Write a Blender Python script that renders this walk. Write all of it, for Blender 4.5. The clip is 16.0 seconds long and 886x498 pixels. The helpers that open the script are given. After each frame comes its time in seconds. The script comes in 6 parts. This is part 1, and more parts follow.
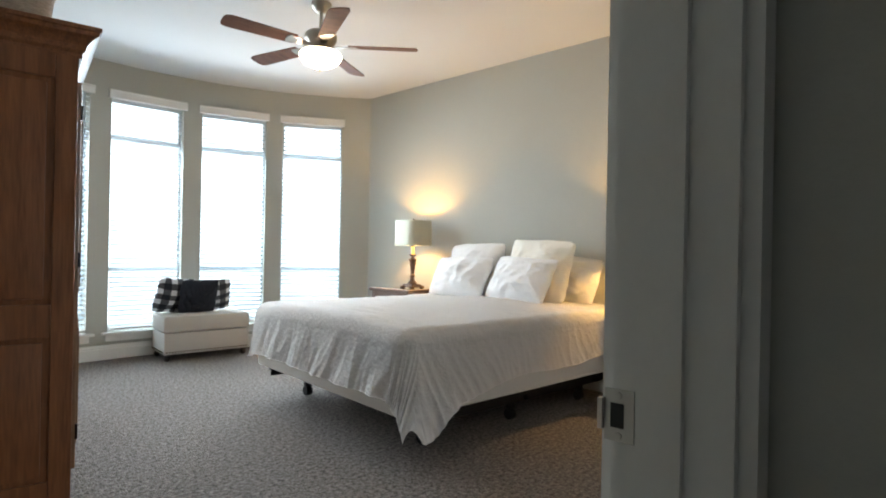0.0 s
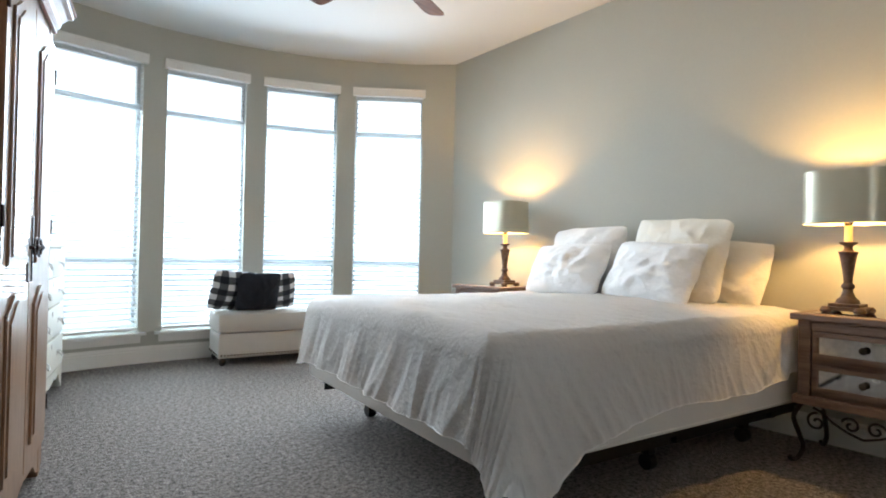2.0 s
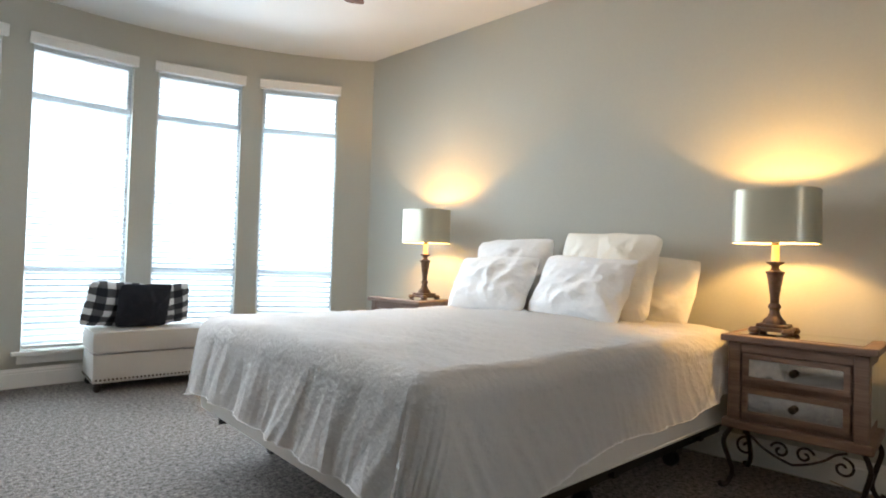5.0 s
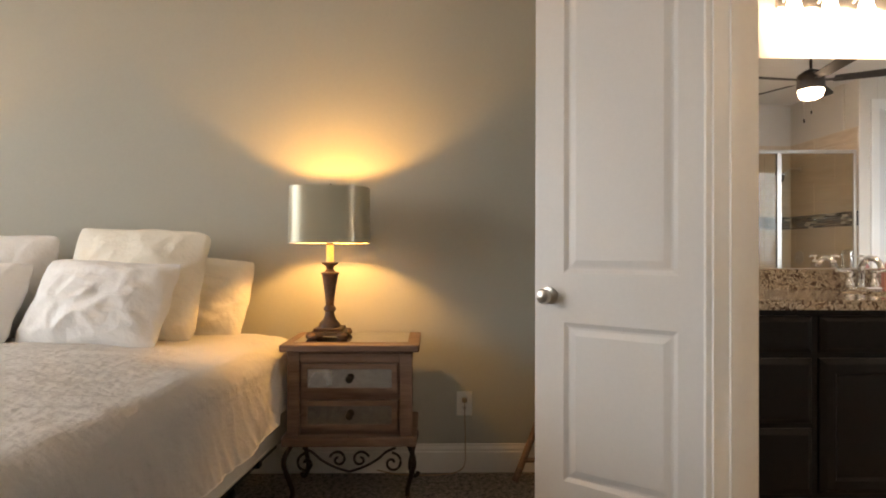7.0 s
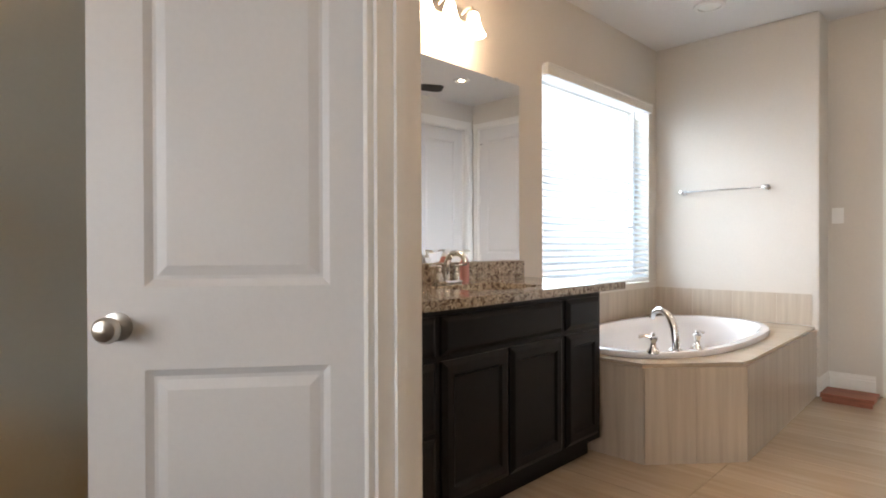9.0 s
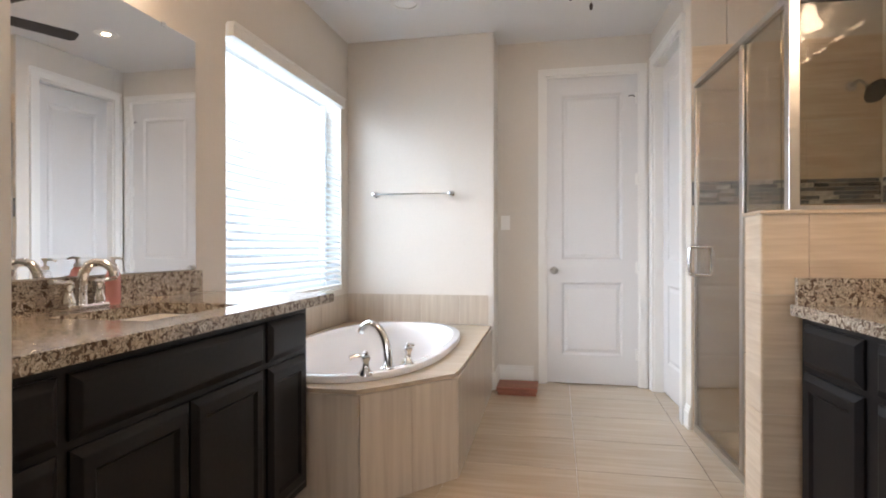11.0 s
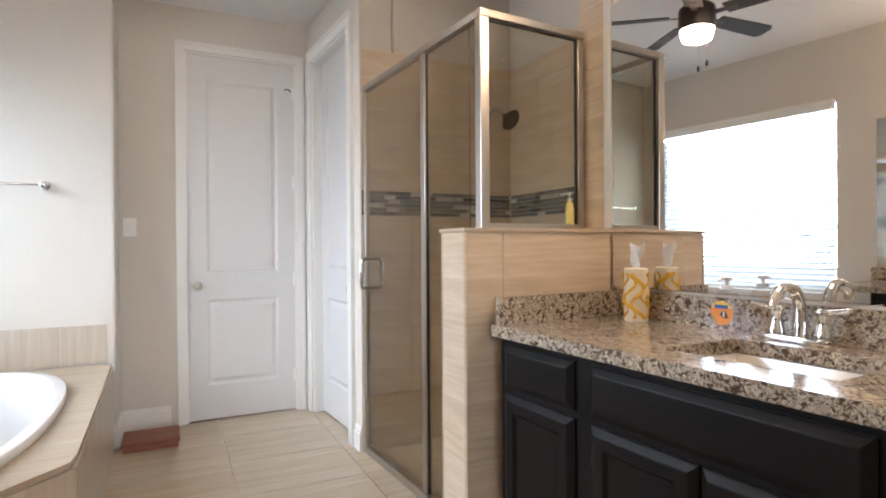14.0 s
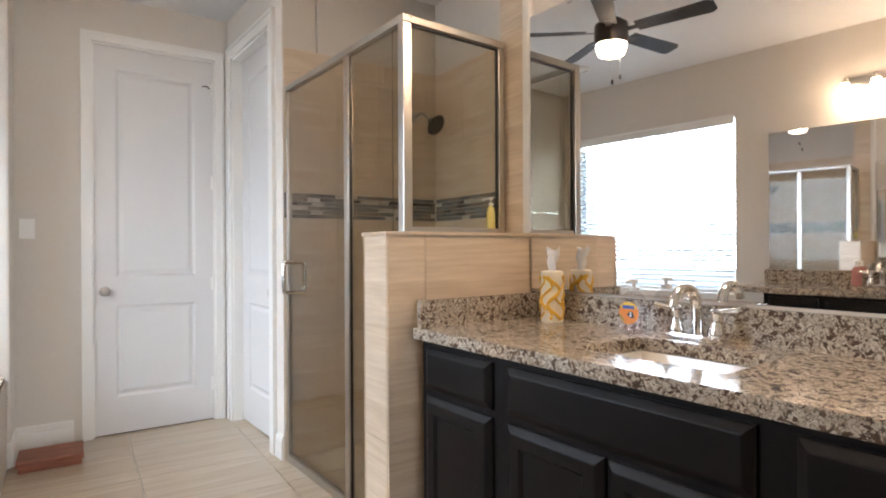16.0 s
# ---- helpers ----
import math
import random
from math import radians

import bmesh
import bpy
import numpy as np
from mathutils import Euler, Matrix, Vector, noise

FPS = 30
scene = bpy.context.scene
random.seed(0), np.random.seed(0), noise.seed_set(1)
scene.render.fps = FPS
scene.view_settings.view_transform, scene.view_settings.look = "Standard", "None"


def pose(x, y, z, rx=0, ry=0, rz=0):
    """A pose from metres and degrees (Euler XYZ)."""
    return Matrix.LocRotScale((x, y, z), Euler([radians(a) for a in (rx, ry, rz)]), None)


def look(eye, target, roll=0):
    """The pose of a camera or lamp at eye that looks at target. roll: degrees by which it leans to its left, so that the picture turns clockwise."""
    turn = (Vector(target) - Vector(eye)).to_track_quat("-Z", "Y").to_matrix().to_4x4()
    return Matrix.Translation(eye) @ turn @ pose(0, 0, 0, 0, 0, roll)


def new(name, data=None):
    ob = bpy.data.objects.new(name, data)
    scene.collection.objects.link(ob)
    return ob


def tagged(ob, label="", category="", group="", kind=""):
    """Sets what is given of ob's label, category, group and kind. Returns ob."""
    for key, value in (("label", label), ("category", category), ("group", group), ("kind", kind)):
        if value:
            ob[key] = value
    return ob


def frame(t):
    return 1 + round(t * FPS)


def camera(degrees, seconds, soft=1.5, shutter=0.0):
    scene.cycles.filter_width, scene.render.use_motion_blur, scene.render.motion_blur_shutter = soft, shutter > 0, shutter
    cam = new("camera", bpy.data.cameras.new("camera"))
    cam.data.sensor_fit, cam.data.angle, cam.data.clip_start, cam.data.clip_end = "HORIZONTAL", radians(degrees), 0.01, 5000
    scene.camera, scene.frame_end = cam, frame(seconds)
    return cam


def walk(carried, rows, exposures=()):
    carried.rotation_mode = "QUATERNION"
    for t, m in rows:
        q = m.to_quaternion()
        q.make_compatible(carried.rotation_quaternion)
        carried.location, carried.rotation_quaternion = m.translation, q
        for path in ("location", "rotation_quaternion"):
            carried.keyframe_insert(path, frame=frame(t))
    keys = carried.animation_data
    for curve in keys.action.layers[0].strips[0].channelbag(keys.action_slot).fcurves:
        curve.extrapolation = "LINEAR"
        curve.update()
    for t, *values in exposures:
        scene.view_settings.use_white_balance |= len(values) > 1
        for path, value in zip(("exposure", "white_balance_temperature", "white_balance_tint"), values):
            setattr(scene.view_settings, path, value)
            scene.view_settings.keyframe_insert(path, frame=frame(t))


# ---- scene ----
cam = camera(76.9, 16.0, soft=1.9)
PATH = [
    (0, (2.09, 1.636, 1.071), (3.553, 3.0, 1.073), 1.1),
    (0.5, (2.236, 1.853, 1.042), (3.534, 3.374, 1.044), 1.3),
    (1, (2.449, 2.042, 1.006), (3.674, 3.624, 1.009), 1.3),
    (1.5, (2.62, 2.218, 0.962), (3.842, 3.801, 0.969), 1.3),
    (2, (2.768, 2.35, 0.917), (3.99, 3.933, 0.94), 1.2),
    (2.5, (2.925, 2.407, 0.923), (4.132, 4.002, 0.946), 1.1),
    (3, (2.937, 2.448, 0.958), (4.143, 4.044, 0.973), 1.3),
    (3.2, (2.92, 2.439, 0.958), (4.123, 4.037, 0.974), 1.2),
    (5.5, (2.935, 2.655, 0.993), (4.581, 3.79, 1.038), 1.1),
    (6, (3.048, 2.694, 1.06), (4.897, 3.456, 1.075), 0.3),
    (6.5, (3.205, 2.73, 1.072), (5.17, 3.1, 1.077), 0.1),
    (7, (3.365, 2.803, 1.062), (5.365, 2.761, 1.075), 0.2),
    (7.5, (3.55, 2.891, 1.08), (5.49, 2.402, 1.072), -0.3),
    (8, (3.754, 2.852, 1.059), (5.592, 2.063, 1.061), -0.3),
    (8.5, (3.942, 2.804, 1.063), (5.579, 1.656, 1.064), -0.4),
    (9, (4.078, 2.723, 1.077), (5.485, 1.302, 1.066), -0.2),
    (9.5, (4.207, 2.636, 1.072), (5.353, 0.997, 1.062), -0.2),
    (10, (4.329, 2.533, 1.076), (5.169, 0.718, 1.066), -0.3),
    (12.5, (4.65, 1.921, 1.121), (4.449, -0.069, 1.118), -0.0),
    (13, (4.697, 1.815, 1.138), (4.191, -0.12, 1.131), -0.2),
    (13.5, (4.697, 1.759, 1.15), (3.978, -0.107, 1.14), -0.2),
    (14, (4.683, 1.774, 1.159), (3.802, -0.021, 1.148), -0.4),
    (14.5, (4.681, 1.803, 1.159), (3.678, 0.072, 1.152), -0.3),
    (15, (4.672, 1.815, 1.169), (3.602, 0.125, 1.156), -0.5),
    (15.5, (4.664, 1.805, 1.152), (3.559, 0.138, 1.158), -0.2),
    (16, (4.666, 1.8, 1.16), (3.567, 0.129, 1.159), -0.3),
]
WHITE = [(0, 0.0, 6300, 12), (3.0, 0.0, 6050, 12), (5.5, -0.05, 6450, 14), (6.5, -0.22, 7250, 18), (7.0, -0.27, 7650, 20), (8.0, -0.3, 7350, 20), (10.0, -0.3, 7000, 22), (12.5, -0.22, 6700, 20), (16, -0.22, 6650, 19)]
walk(cam, [(t, look(eye, target, roll)) for t, eye, target, roll in PATH], WHITE)

# ---- world and large lights ----
world = bpy.data.worlds.new("world")
scene.world = world
world.use_nodes = True
sky = world.node_tree.nodes.new("ShaderNodeTexSky")
sky.sky_type, sky.sun_disc = "NISHITA", False
sky.sun_elevation, sky.sun_rotation = radians(50), radians(200)
world.node_tree.links.new(sky.outputs[0], world.node_tree.nodes["Background"].inputs[0])
world.node_tree.nodes["Background"].inputs[1].default_value = 0.12
sun = new("sun", bpy.data.lights.new("sun", "SUN"))
sun.data.energy, sun.data.angle, sun.data.color = 1.0, radians(10), (1, 0.96, 0.9)
sun.matrix_world = look((0, 0, 30), (6, -12, 0))
scene.view_settings.exposure = 0.0
DAY = (0.77, 0.91, 1.0)
WARM = (1.0, 0.57, 0.16)
BAY_WATTS, BATH_WATTS, LAMP_WATTS = 43, 88, 27


def window_light(m, w, h, watts, spread=130, color=DAY):
    """Sky light that falls through one window's opening, from just outside the pane."""
    d = bpy.data.lights.new("window_light", "AREA")
    d.shape, d.size, d.size_y, d.energy, d.color = "RECTANGLE", w, h, watts, color
    d.spread = radians(spread)
    ob = new("window_light", d)
    ob.matrix_world = m
    return ob


def bulb(p, watts, color=WARM, radius=0.03):
    d = bpy.data.lights.new("bulb_light", "POINT")
    d.energy, d.color, d.shadow_soft_size = watts, color, radius
    ob = new("bulb_light", d)
    ob.location = p
    return ob


# ---- materials ----
def mat(name, color, rough=0.5, metal=0.0, **kw):
    """Principled material with colour variation at two scales and fine relief. kw: var, scale, fine, bump, bscale, spec, trans, emit, stretch, coat."""
    m = bpy.data.materials.new(name)
    m.use_nodes = True
    nt = m.node_tree
    b = nt.nodes["Principled BSDF"]
    b.inputs["Roughness"].default_value, b.inputs["Metallic"].default_value = rough, metal
    b.inputs["Specular IOR Level"].default_value = kw.get("spec", 0.5)
    b.inputs["Coat Weight"].default_value = kw.get("coat", 0.0)
    b.inputs["Base Color"].default_value = (*color, 1)
    if kw.get("emit"):
        b.inputs["Emission Color"].default_value = (*kw.get("ecolor", color), 1)
        b.inputs["Emission Strength"].default_value = kw["emit"]
    var = kw.get("var", 0.0)
    tex = nt.nodes.new("ShaderNodeTexCoord")
    mp = nt.nodes.new("ShaderNodeMapping")
    mp.inputs["Scale"].default_value = kw.get("stretch", (1, 1, 1))
    nt.links.new(tex.outputs["Object"], mp.inputs["Vector"])
    if var:
        a, c = nt.nodes.new("ShaderNodeTexNoise"), nt.nodes.new("ShaderNodeTexNoise")
        a.inputs["Scale"].default_value, c.inputs["Scale"].default_value = kw.get("scale", 3), kw.get("fine", 40)
        a.inputs["Detail"].default_value = c.inputs["Detail"].default_value = 4
        mix = nt.nodes.new("ShaderNodeMath")
        mix.operation = "ADD"
        nt.links.new(mp.outputs[0], a.inputs["Vector"])
        nt.links.new(mp.outputs[0], c.inputs["Vector"])
        nt.links.new(a.outputs[0], mix.inputs[0])
        nt.links.new(c.outputs[0], mix.inputs[1])
        ramp = nt.nodes.new("ShaderNodeMapRange")
        ramp.inputs["From Min"].default_value, ramp.inputs["From Max"].default_value = 0.7, 1.3
        nt.links.new(mix.outputs[0], ramp.inputs["Value"])
        col = nt.nodes.new("ShaderNodeMix")
        col.data_type = "RGBA"
        dark = kw.get("dark", tuple(v * (1 - var) for v in color))
        lite = kw.get("lite", tuple(min(1, v * (1 + var)) for v in color))
        col.inputs["A"].default_value, col.inputs["B"].default_value = (*dark, 1), (*lite, 1)
        nt.links.new(ramp.outputs[0], col.inputs["Factor"])
        out = col.outputs["Result"]
        if kw.get("each"):
            info, hsv = nt.nodes.new("ShaderNodeObjectInfo"), nt.nodes.new("ShaderNodeHueSaturation")
            rr = nt.nodes.new("ShaderNodeMapRange")
            rr.inputs["To Min"].default_value, rr.inputs["To Max"].default_value = 1 - kw["each"], 1 + kw["each"]
            nt.links.new(info.outputs["Random"], rr.inputs["Value"])
            nt.links.new(rr.outputs[0], hsv.inputs["Value"])
            nt.links.new(out, hsv.inputs["Color"])
            out = hsv.outputs[0]
        nt.links.new(out, b.inputs["Base Color"])
    if kw.get("bump"):
        n = nt.nodes.new("ShaderNodeTexNoise")
        n.inputs["Scale"].default_value, n.inputs["Detail"].default_value = kw.get("bscale", 60), 3
        nt.links.new(mp.outputs[0], n.inputs["Vector"])
        bp = nt.nodes.new("ShaderNodeBump")
        bp.inputs["Strength"].default_value, bp.inputs["Distance"].default_value = kw["bump"], kw.get("bdist", 0.004)
        nt.links.new(n.outputs[0], bp.inputs["Height"])
        nt.links.new(bp.outputs[0], b.inputs["Normal"])
    return m


def glass(name, tint=(1, 1, 1), rough=0.0):
    """Thin pane: mostly clear, with a mirror share that grows with the grazing angle."""
    m = bpy.data.materials.new(name)
    m.use_nodes = True
    nt = m.node_tree
    nt.nodes.remove(nt.nodes["Principled BSDF"])
    tr, gl = nt.nodes.new("ShaderNodeBsdfTransparent"), nt.nodes.new("ShaderNodeBsdfGlossy")
    mx, lw, pw_ = nt.nodes.new("ShaderNodeMixShader"), nt.nodes.new("ShaderNodeLayerWeight"), nt.nodes.new("ShaderNodeMath")
    tr.inputs[0].default_value = (*tint, 1)
    gl.inputs["Roughness"].default_value = rough
    lw.inputs["Blend"].default_value = 0.5
    pw_.operation, pw_.inputs[1].default_value = "POWER", 4.0
    lo = nt.nodes.new("ShaderNodeMath")
    lo.operation, lo.inputs[1].default_value, lo.inputs[2].default_value = "MULTIPLY_ADD", 0.75, 0.03
    nt.links.new(lw.outputs["Facing"], pw_.inputs[0])
    nt.links.new(pw_.outputs[0], lo.inputs[0])
    nt.links.new(lo.outputs[0], mx.inputs[0])
    nt.links.new(tr.outputs[0], mx.inputs[1])
    nt.links.new(gl.outputs[0], mx.inputs[2])
    nt.links.new(mx.outputs[0], nt.nodes["Material Output"].inputs[0])
    return m


def thin_white(name, color, through_it):
    """Diffuse sheet that lets part of the light through (blind slats, lamp shade lining)."""
    m = bpy.data.materials.new(name)
    m.use_nodes = True
    nt = m.node_tree
    nt.nodes.remove(nt.nodes["Principled BSDF"])
    d, t, mx = nt.nodes.new("ShaderNodeBsdfDiffuse"), nt.nodes.new("ShaderNodeBsdfTranslucent"), nt.nodes.new("ShaderNodeMixShader")
    d.inputs[0].default_value = t.inputs[0].default_value = (*color, 1)
    mx.inputs[0].default_value = through_it
    nt.links.new(d.outputs[0], mx.inputs[1])
    nt.links.new(t.outputs[0], mx.inputs[2])
    nt.links.new(mx.outputs[0], nt.nodes["Material Output"].inputs[0])
    return m


def wood(name, dark, lite, rough=0.45, axis=2, scale=1.0, coat=0.0):
    """Wood with grain drawn out along one axis."""
    s = [14 * scale] * 3
    s[axis] = 1.1 * scale
    return mat(name, tuple((a + b) / 2 for a, b in zip(dark, lite)), rough, var=0.3, dark=dark, lite=lite, scale=2.2, fine=9, stretch=tuple(s), bump=0.25, bscale=8, bdist=0.002, coat=coat)


def banded(name, dark, mid, lite, rough, squeeze, each=0.05):
    """Vein-cut stone tile: bands drawn out along one axis, each tile a little different."""
    m = mat(name, mid, rough, var=0.2, dark=dark, lite=lite, scale=1.0, fine=4.0, stretch=squeeze, each=each)
    return m


def granite(name):
    """Tan mineral grains of one to three centimetres in a dark brown network, polished."""
    m = mat(name, (0.4, 0.33, 0.25), 0.12)
    nt = m.node_tree
    b = nt.nodes["Principled BSDF"]
    tex = nt.nodes.new("ShaderNodeTexCoord")
    n, n2 = nt.nodes.new("ShaderNodeTexNoise"), nt.nodes.new("ShaderNodeTexNoise")
    n.inputs["Scale"].default_value, n.inputs["Detail"].default_value = 45, 5
    n2.inputs["Scale"].default_value, n2.inputs["Detail"].default_value = 160, 3
    warp = nt.nodes.new("ShaderNodeMix")
    warp.data_type = "VECTOR"
    warp.inputs["Factor"].default_value = 0.055
    nt.links.new(tex.outputs["Object"], n.inputs["Vector"])
    nt.links.new(tex.outputs["Object"], n2.inputs["Vector"])
    nt.links.new(tex.outputs["Object"], warp.inputs["A"])
    nt.links.new(n.outputs["Color"], warp.inputs["B"])
    cell, edge = nt.nodes.new("ShaderNodeTexVoronoi"), nt.nodes.new("ShaderNodeTexVoronoi")
    edge.feature = "DISTANCE_TO_EDGE"
    for v in (cell, edge):
        v.inputs["Scale"].default_value, v.inputs["Randomness"].default_value = 92, 1
        nt.links.new(warp.outputs["Result"], v.inputs["Vector"])
    sep = nt.nodes.new("ShaderNodeSeparateColor")
    nt.links.new(cell.outputs["Color"], sep.inputs[0])
    grain = nt.nodes.new("ShaderNodeValToRGB")
    els = grain.color_ramp.elements
    els[0].position, els[0].color = 0.0, (0.10, 0.068, 0.05, 1)
    els[1].position, els[1].color = 1.0, (0.66, 0.60, 0.51, 1)
    for p, c in ((0.17, (0.14, 0.095, 0.07, 1)), (0.22, (0.40, 0.335, 0.265, 1)), (0.6, (0.57, 0.505, 0.415, 1)), (0.8, (0.46, 0.405, 0.335, 1))):
        els.new(p).color = c
    nt.links.new(sep.outputs[0], grain.inputs[0])
    thr = nt.nodes.new("ShaderNodeMapRange")
    thr.inputs["From Min"].default_value, thr.inputs["From Max"].default_value = 0.35, 0.7
    thr.inputs["To Min"].default_value, thr.inputs["To Max"].default_value = 0.01, 0.24
    nt.links.new(n2.outputs[0], thr.inputs["Value"])
    div = nt.nodes.new("ShaderNodeMath")
    div.operation, div.use_clamp = "DIVIDE", True
    nt.links.new(edge.outputs["Distance"], div.inputs[0])
    nt.links.new(thr.outputs[0], div.inputs[1])
    mix = nt.nodes.new("ShaderNodeMix")
    mix.data_type = "RGBA"
    mix.inputs["A"].default_value = (0.06, 0.043, 0.033, 1)
    nt.links.new(div.outputs[0], mix.inputs["Factor"])
    nt.links.new(grain.outputs[0], mix.inputs["B"])
    nt.links.new(mix.outputs["Result"], b.inputs["Base Color"])
    return m


M_WALL = mat("sage_wall_paint", (0.475, 0.468, 0.415), 0.75, var=0.02, scale=1.2, fine=60, bump=0.12, bscale=130, spec=0.3)
M_BATHWALL = mat("greige_wall_paint", (0.66, 0.615, 0.555), 0.7, var=0.02, scale=1.2, fine=60, bump=0.12, bscale=130, spec=0.3)
M_CEIL = mat("ceiling_paint", (0.76, 0.75, 0.735), 0.85, var=0.015, scale=1.0, fine=70, bump=0.15, bscale=120, spec=0.2)
M_TRIM = mat("white_trim_paint", (0.78, 0.76, 0.72), 0.35, var=0.02, scale=2, fine=50)
M_DOOR = mat("white_door_paint", (0.66, 0.64, 0.62), 0.38, var=0.02, scale=2, fine=80, bump=0.05, bscale=200)
M_SLAT = thin_white("white_blind_slat", (0.74, 0.80, 0.83), 0.12)
M_VINYL = mat("white_vinyl_frame", (0.75, 0.76, 0.76), 0.35, var=0.02)
M_CARPET = mat("grey_brown_pile_carpet", (0.30, 0.27, 0.25), 0.95, var=0.9, dark=(0.045, 0.037, 0.031), lite=(0.38, 0.335, 0.30), scale=46, fine=120, bump=1.0, bscale=95, bdist=0.02, spec=0.1)
M_LINEN = mat("white_matelasse_cotton", (0.92, 0.89, 0.86), 0.85, var=0.02, scale=4, fine=90, bump=0.5, bscale=38, bdist=0.010, spec=0.15)
M_PILLOW = mat("white_pillow_cotton", (0.84, 0.83, 0.82), 0.85, var=0.015, scale=4, fine=60, bump=0.8, bscale=13, bdist=0.02, spec=0.15)
M_CREAM = mat("cream_pillow_cotton", (0.85, 0.81, 0.72), 0.85, var=0.015, scale=4, fine=60, bump=0.8, bscale=13, bdist=0.02, spec=0.15)
M_BOX = mat("white_box_spring_cloth", (0.74, 0.71, 0.66), 0.9, var=0.03, scale=5, fine=80)
M_STEEL = mat("black_steel", (0.02, 0.02, 0.02), 0.45, 0.7)
M_ALDER = wood("stained_alder", (0.17, 0.058, 0.02), (0.29, 0.11, 0.04), 0.4)
M_ALDER_X = wood("stained_alder_rail", (0.15, 0.050, 0.018), (0.31, 0.12, 0.044), 0.4, axis=0)
M_HONEY = wood("honey_alder", (0.20, 0.10, 0.05), (0.34, 0.19, 0.10), 0.35, coat=0.4)
M_RUSTIC = wood("weathered_brown_wood", (0.12, 0.068, 0.046), (0.225, 0.145, 0.105), 0.6, axis=1)
M_IRON = mat("dark_wrought_iron", (0.035, 0.022, 0.018), 0.45, 0.8, var=0.2)
M_MIRROR = mat("silver_mirror", (0.9, 0.9, 0.9), 0.015, 1.0)
M_AGEDMIRROR = mat("aged_mirror", (0.78, 0.76, 0.72), 0.05, 1.0, var=0.15, scale=9, fine=40)
M_KNOB = mat("aged_brass_knob", (0.06, 0.045, 0.03), 0.35, 0.9)
M_NICKEL = mat("satin_nickel", (0.55, 0.52, 0.48), 0.28, 1.0)
M_CHROME = mat("chrome", (0.85, 0.86, 0.87), 0.06, 1.0)
M_SHADE = mat("silver_satin_shade", (0.50, 0.47, 0.36), 0.36, 0.45, var=0.03, scale=2, fine=160)
M_SHADEIN = thin_white("shade_lining", (0.85, 0.78, 0.6), 0.15)
M_LAMPBASE = mat("carved_bronze_resin", (0.095, 0.055, 0.038), 0.5, 0.25, var=0.35, scale=14, fine=60, bump=0.5, bscale=60)
M_CANDLE = mat("glowing_candle_sleeve", (0.9, 0.7, 0.35), 0.6, emit=0.35, ecolor=(1.0, 0.55, 0.12))
M_OTT = mat("cream_upholstery_linen", (0.52, 0.485, 0.44), 0.9, var=0.04, scale=5, fine=150, bump=0.3, bscale=220)
M_NAIL = mat("antique_nailhead", (0.10, 0.08, 0.06), 0.35, 0.9)
M_FOOTWOOD = mat("espresso_wood", (0.03, 0.018, 0.012), 0.4, var=0.2, scale=10)
M_BLACKCLOTH = mat("navy_black_cotton", (0.012, 0.015, 0.024), 0.9, var=0.15, scale=6, fine=90, bump=0.4, bscale=18, bdist=0.008)
M_WHITECLOTH = mat("white_check_cotton", (0.75, 0.76, 0.78), 0.9, bump=0.3, bscale=25)
M_GREYCLOTH = mat("grey_check_cotton", (0.09, 0.095, 0.105), 0.9, bump=0.3, bscale=25)
M_DRESSER = mat("ivory_painted_wood", (0.72, 0.70, 0.62), 0.42, var=0.04, scale=4, fine=40)
M_CAB = mat("espresso_painted_cabinet", (0.0065, 0.0055, 0.006), 0.42, var=0.2, scale=5, fine=60, bump=0.08, bscale=90, spec=0.2)
M_GRANITE = granite("speckled_granite")
M_SINK = mat("white_vitreous_china", (0.82, 0.80, 0.77), 0.08, coat=0.5)
M_TUB = mat("white_acrylic", (0.83, 0.81, 0.80), 0.10, coat=0.5)
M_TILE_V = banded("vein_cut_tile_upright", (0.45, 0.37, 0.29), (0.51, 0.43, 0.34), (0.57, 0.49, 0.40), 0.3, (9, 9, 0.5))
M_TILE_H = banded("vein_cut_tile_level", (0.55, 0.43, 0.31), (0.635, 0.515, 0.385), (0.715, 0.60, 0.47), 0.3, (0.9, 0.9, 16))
M_TILE_F = banded("vein_cut_floor_tile", (0.43, 0.34, 0.245), (0.475, 0.38, 0.28), (0.52, 0.42, 0.315), 0.22, (0.6, 9, 4))
M_DOWNLIGHT = mat("lit_downlight_lens", (0.95, 0.92, 0.88), 0.4, emit=60.0, ecolor=(1.0, 0.79, 0.54))
M_GROUT = mat("beige_grout", (0.64, 0.58, 0.50), 0.9, var=0.06, scale=20)
MOSAICS = [mat("%s_glass_mosaic" % n, c, 0.12, var=0.3, scale=30, fine=60, each=0.2) for n, c in (("pale", (0.50, 0.47, 0.42)), ("taupe", (0.22, 0.185, 0.15)), ("grey", (0.16, 0.165, 0.165)), ("dark", (0.06, 0.055, 0.05)))]
M_SHGLASS = glass("smoked_shower_glass", (0.85, 0.83, 0.78))
M_GLOW = mat("overcast_glow", (0.9, 0.95, 1.0), 0.9, emit=1.55, ecolor=(0.93, 0.97, 1.0))
M_PANE = glass("window_pane", (0.95, 0.97, 0.97))
M_FANWOOD = wood("walnut_fan_blade", (0.09, 0.03, 0.016), (0.20, 0.08, 0.04), 0.75, axis=0)
M_FANMETAL = mat("brushed_nickel_fan", (0.42, 0.38, 0.32), 0.3, 1.0)
M_BRONZE = mat("dark_bronze_fan", (0.06, 0.05, 0.045), 0.35, 0.8)
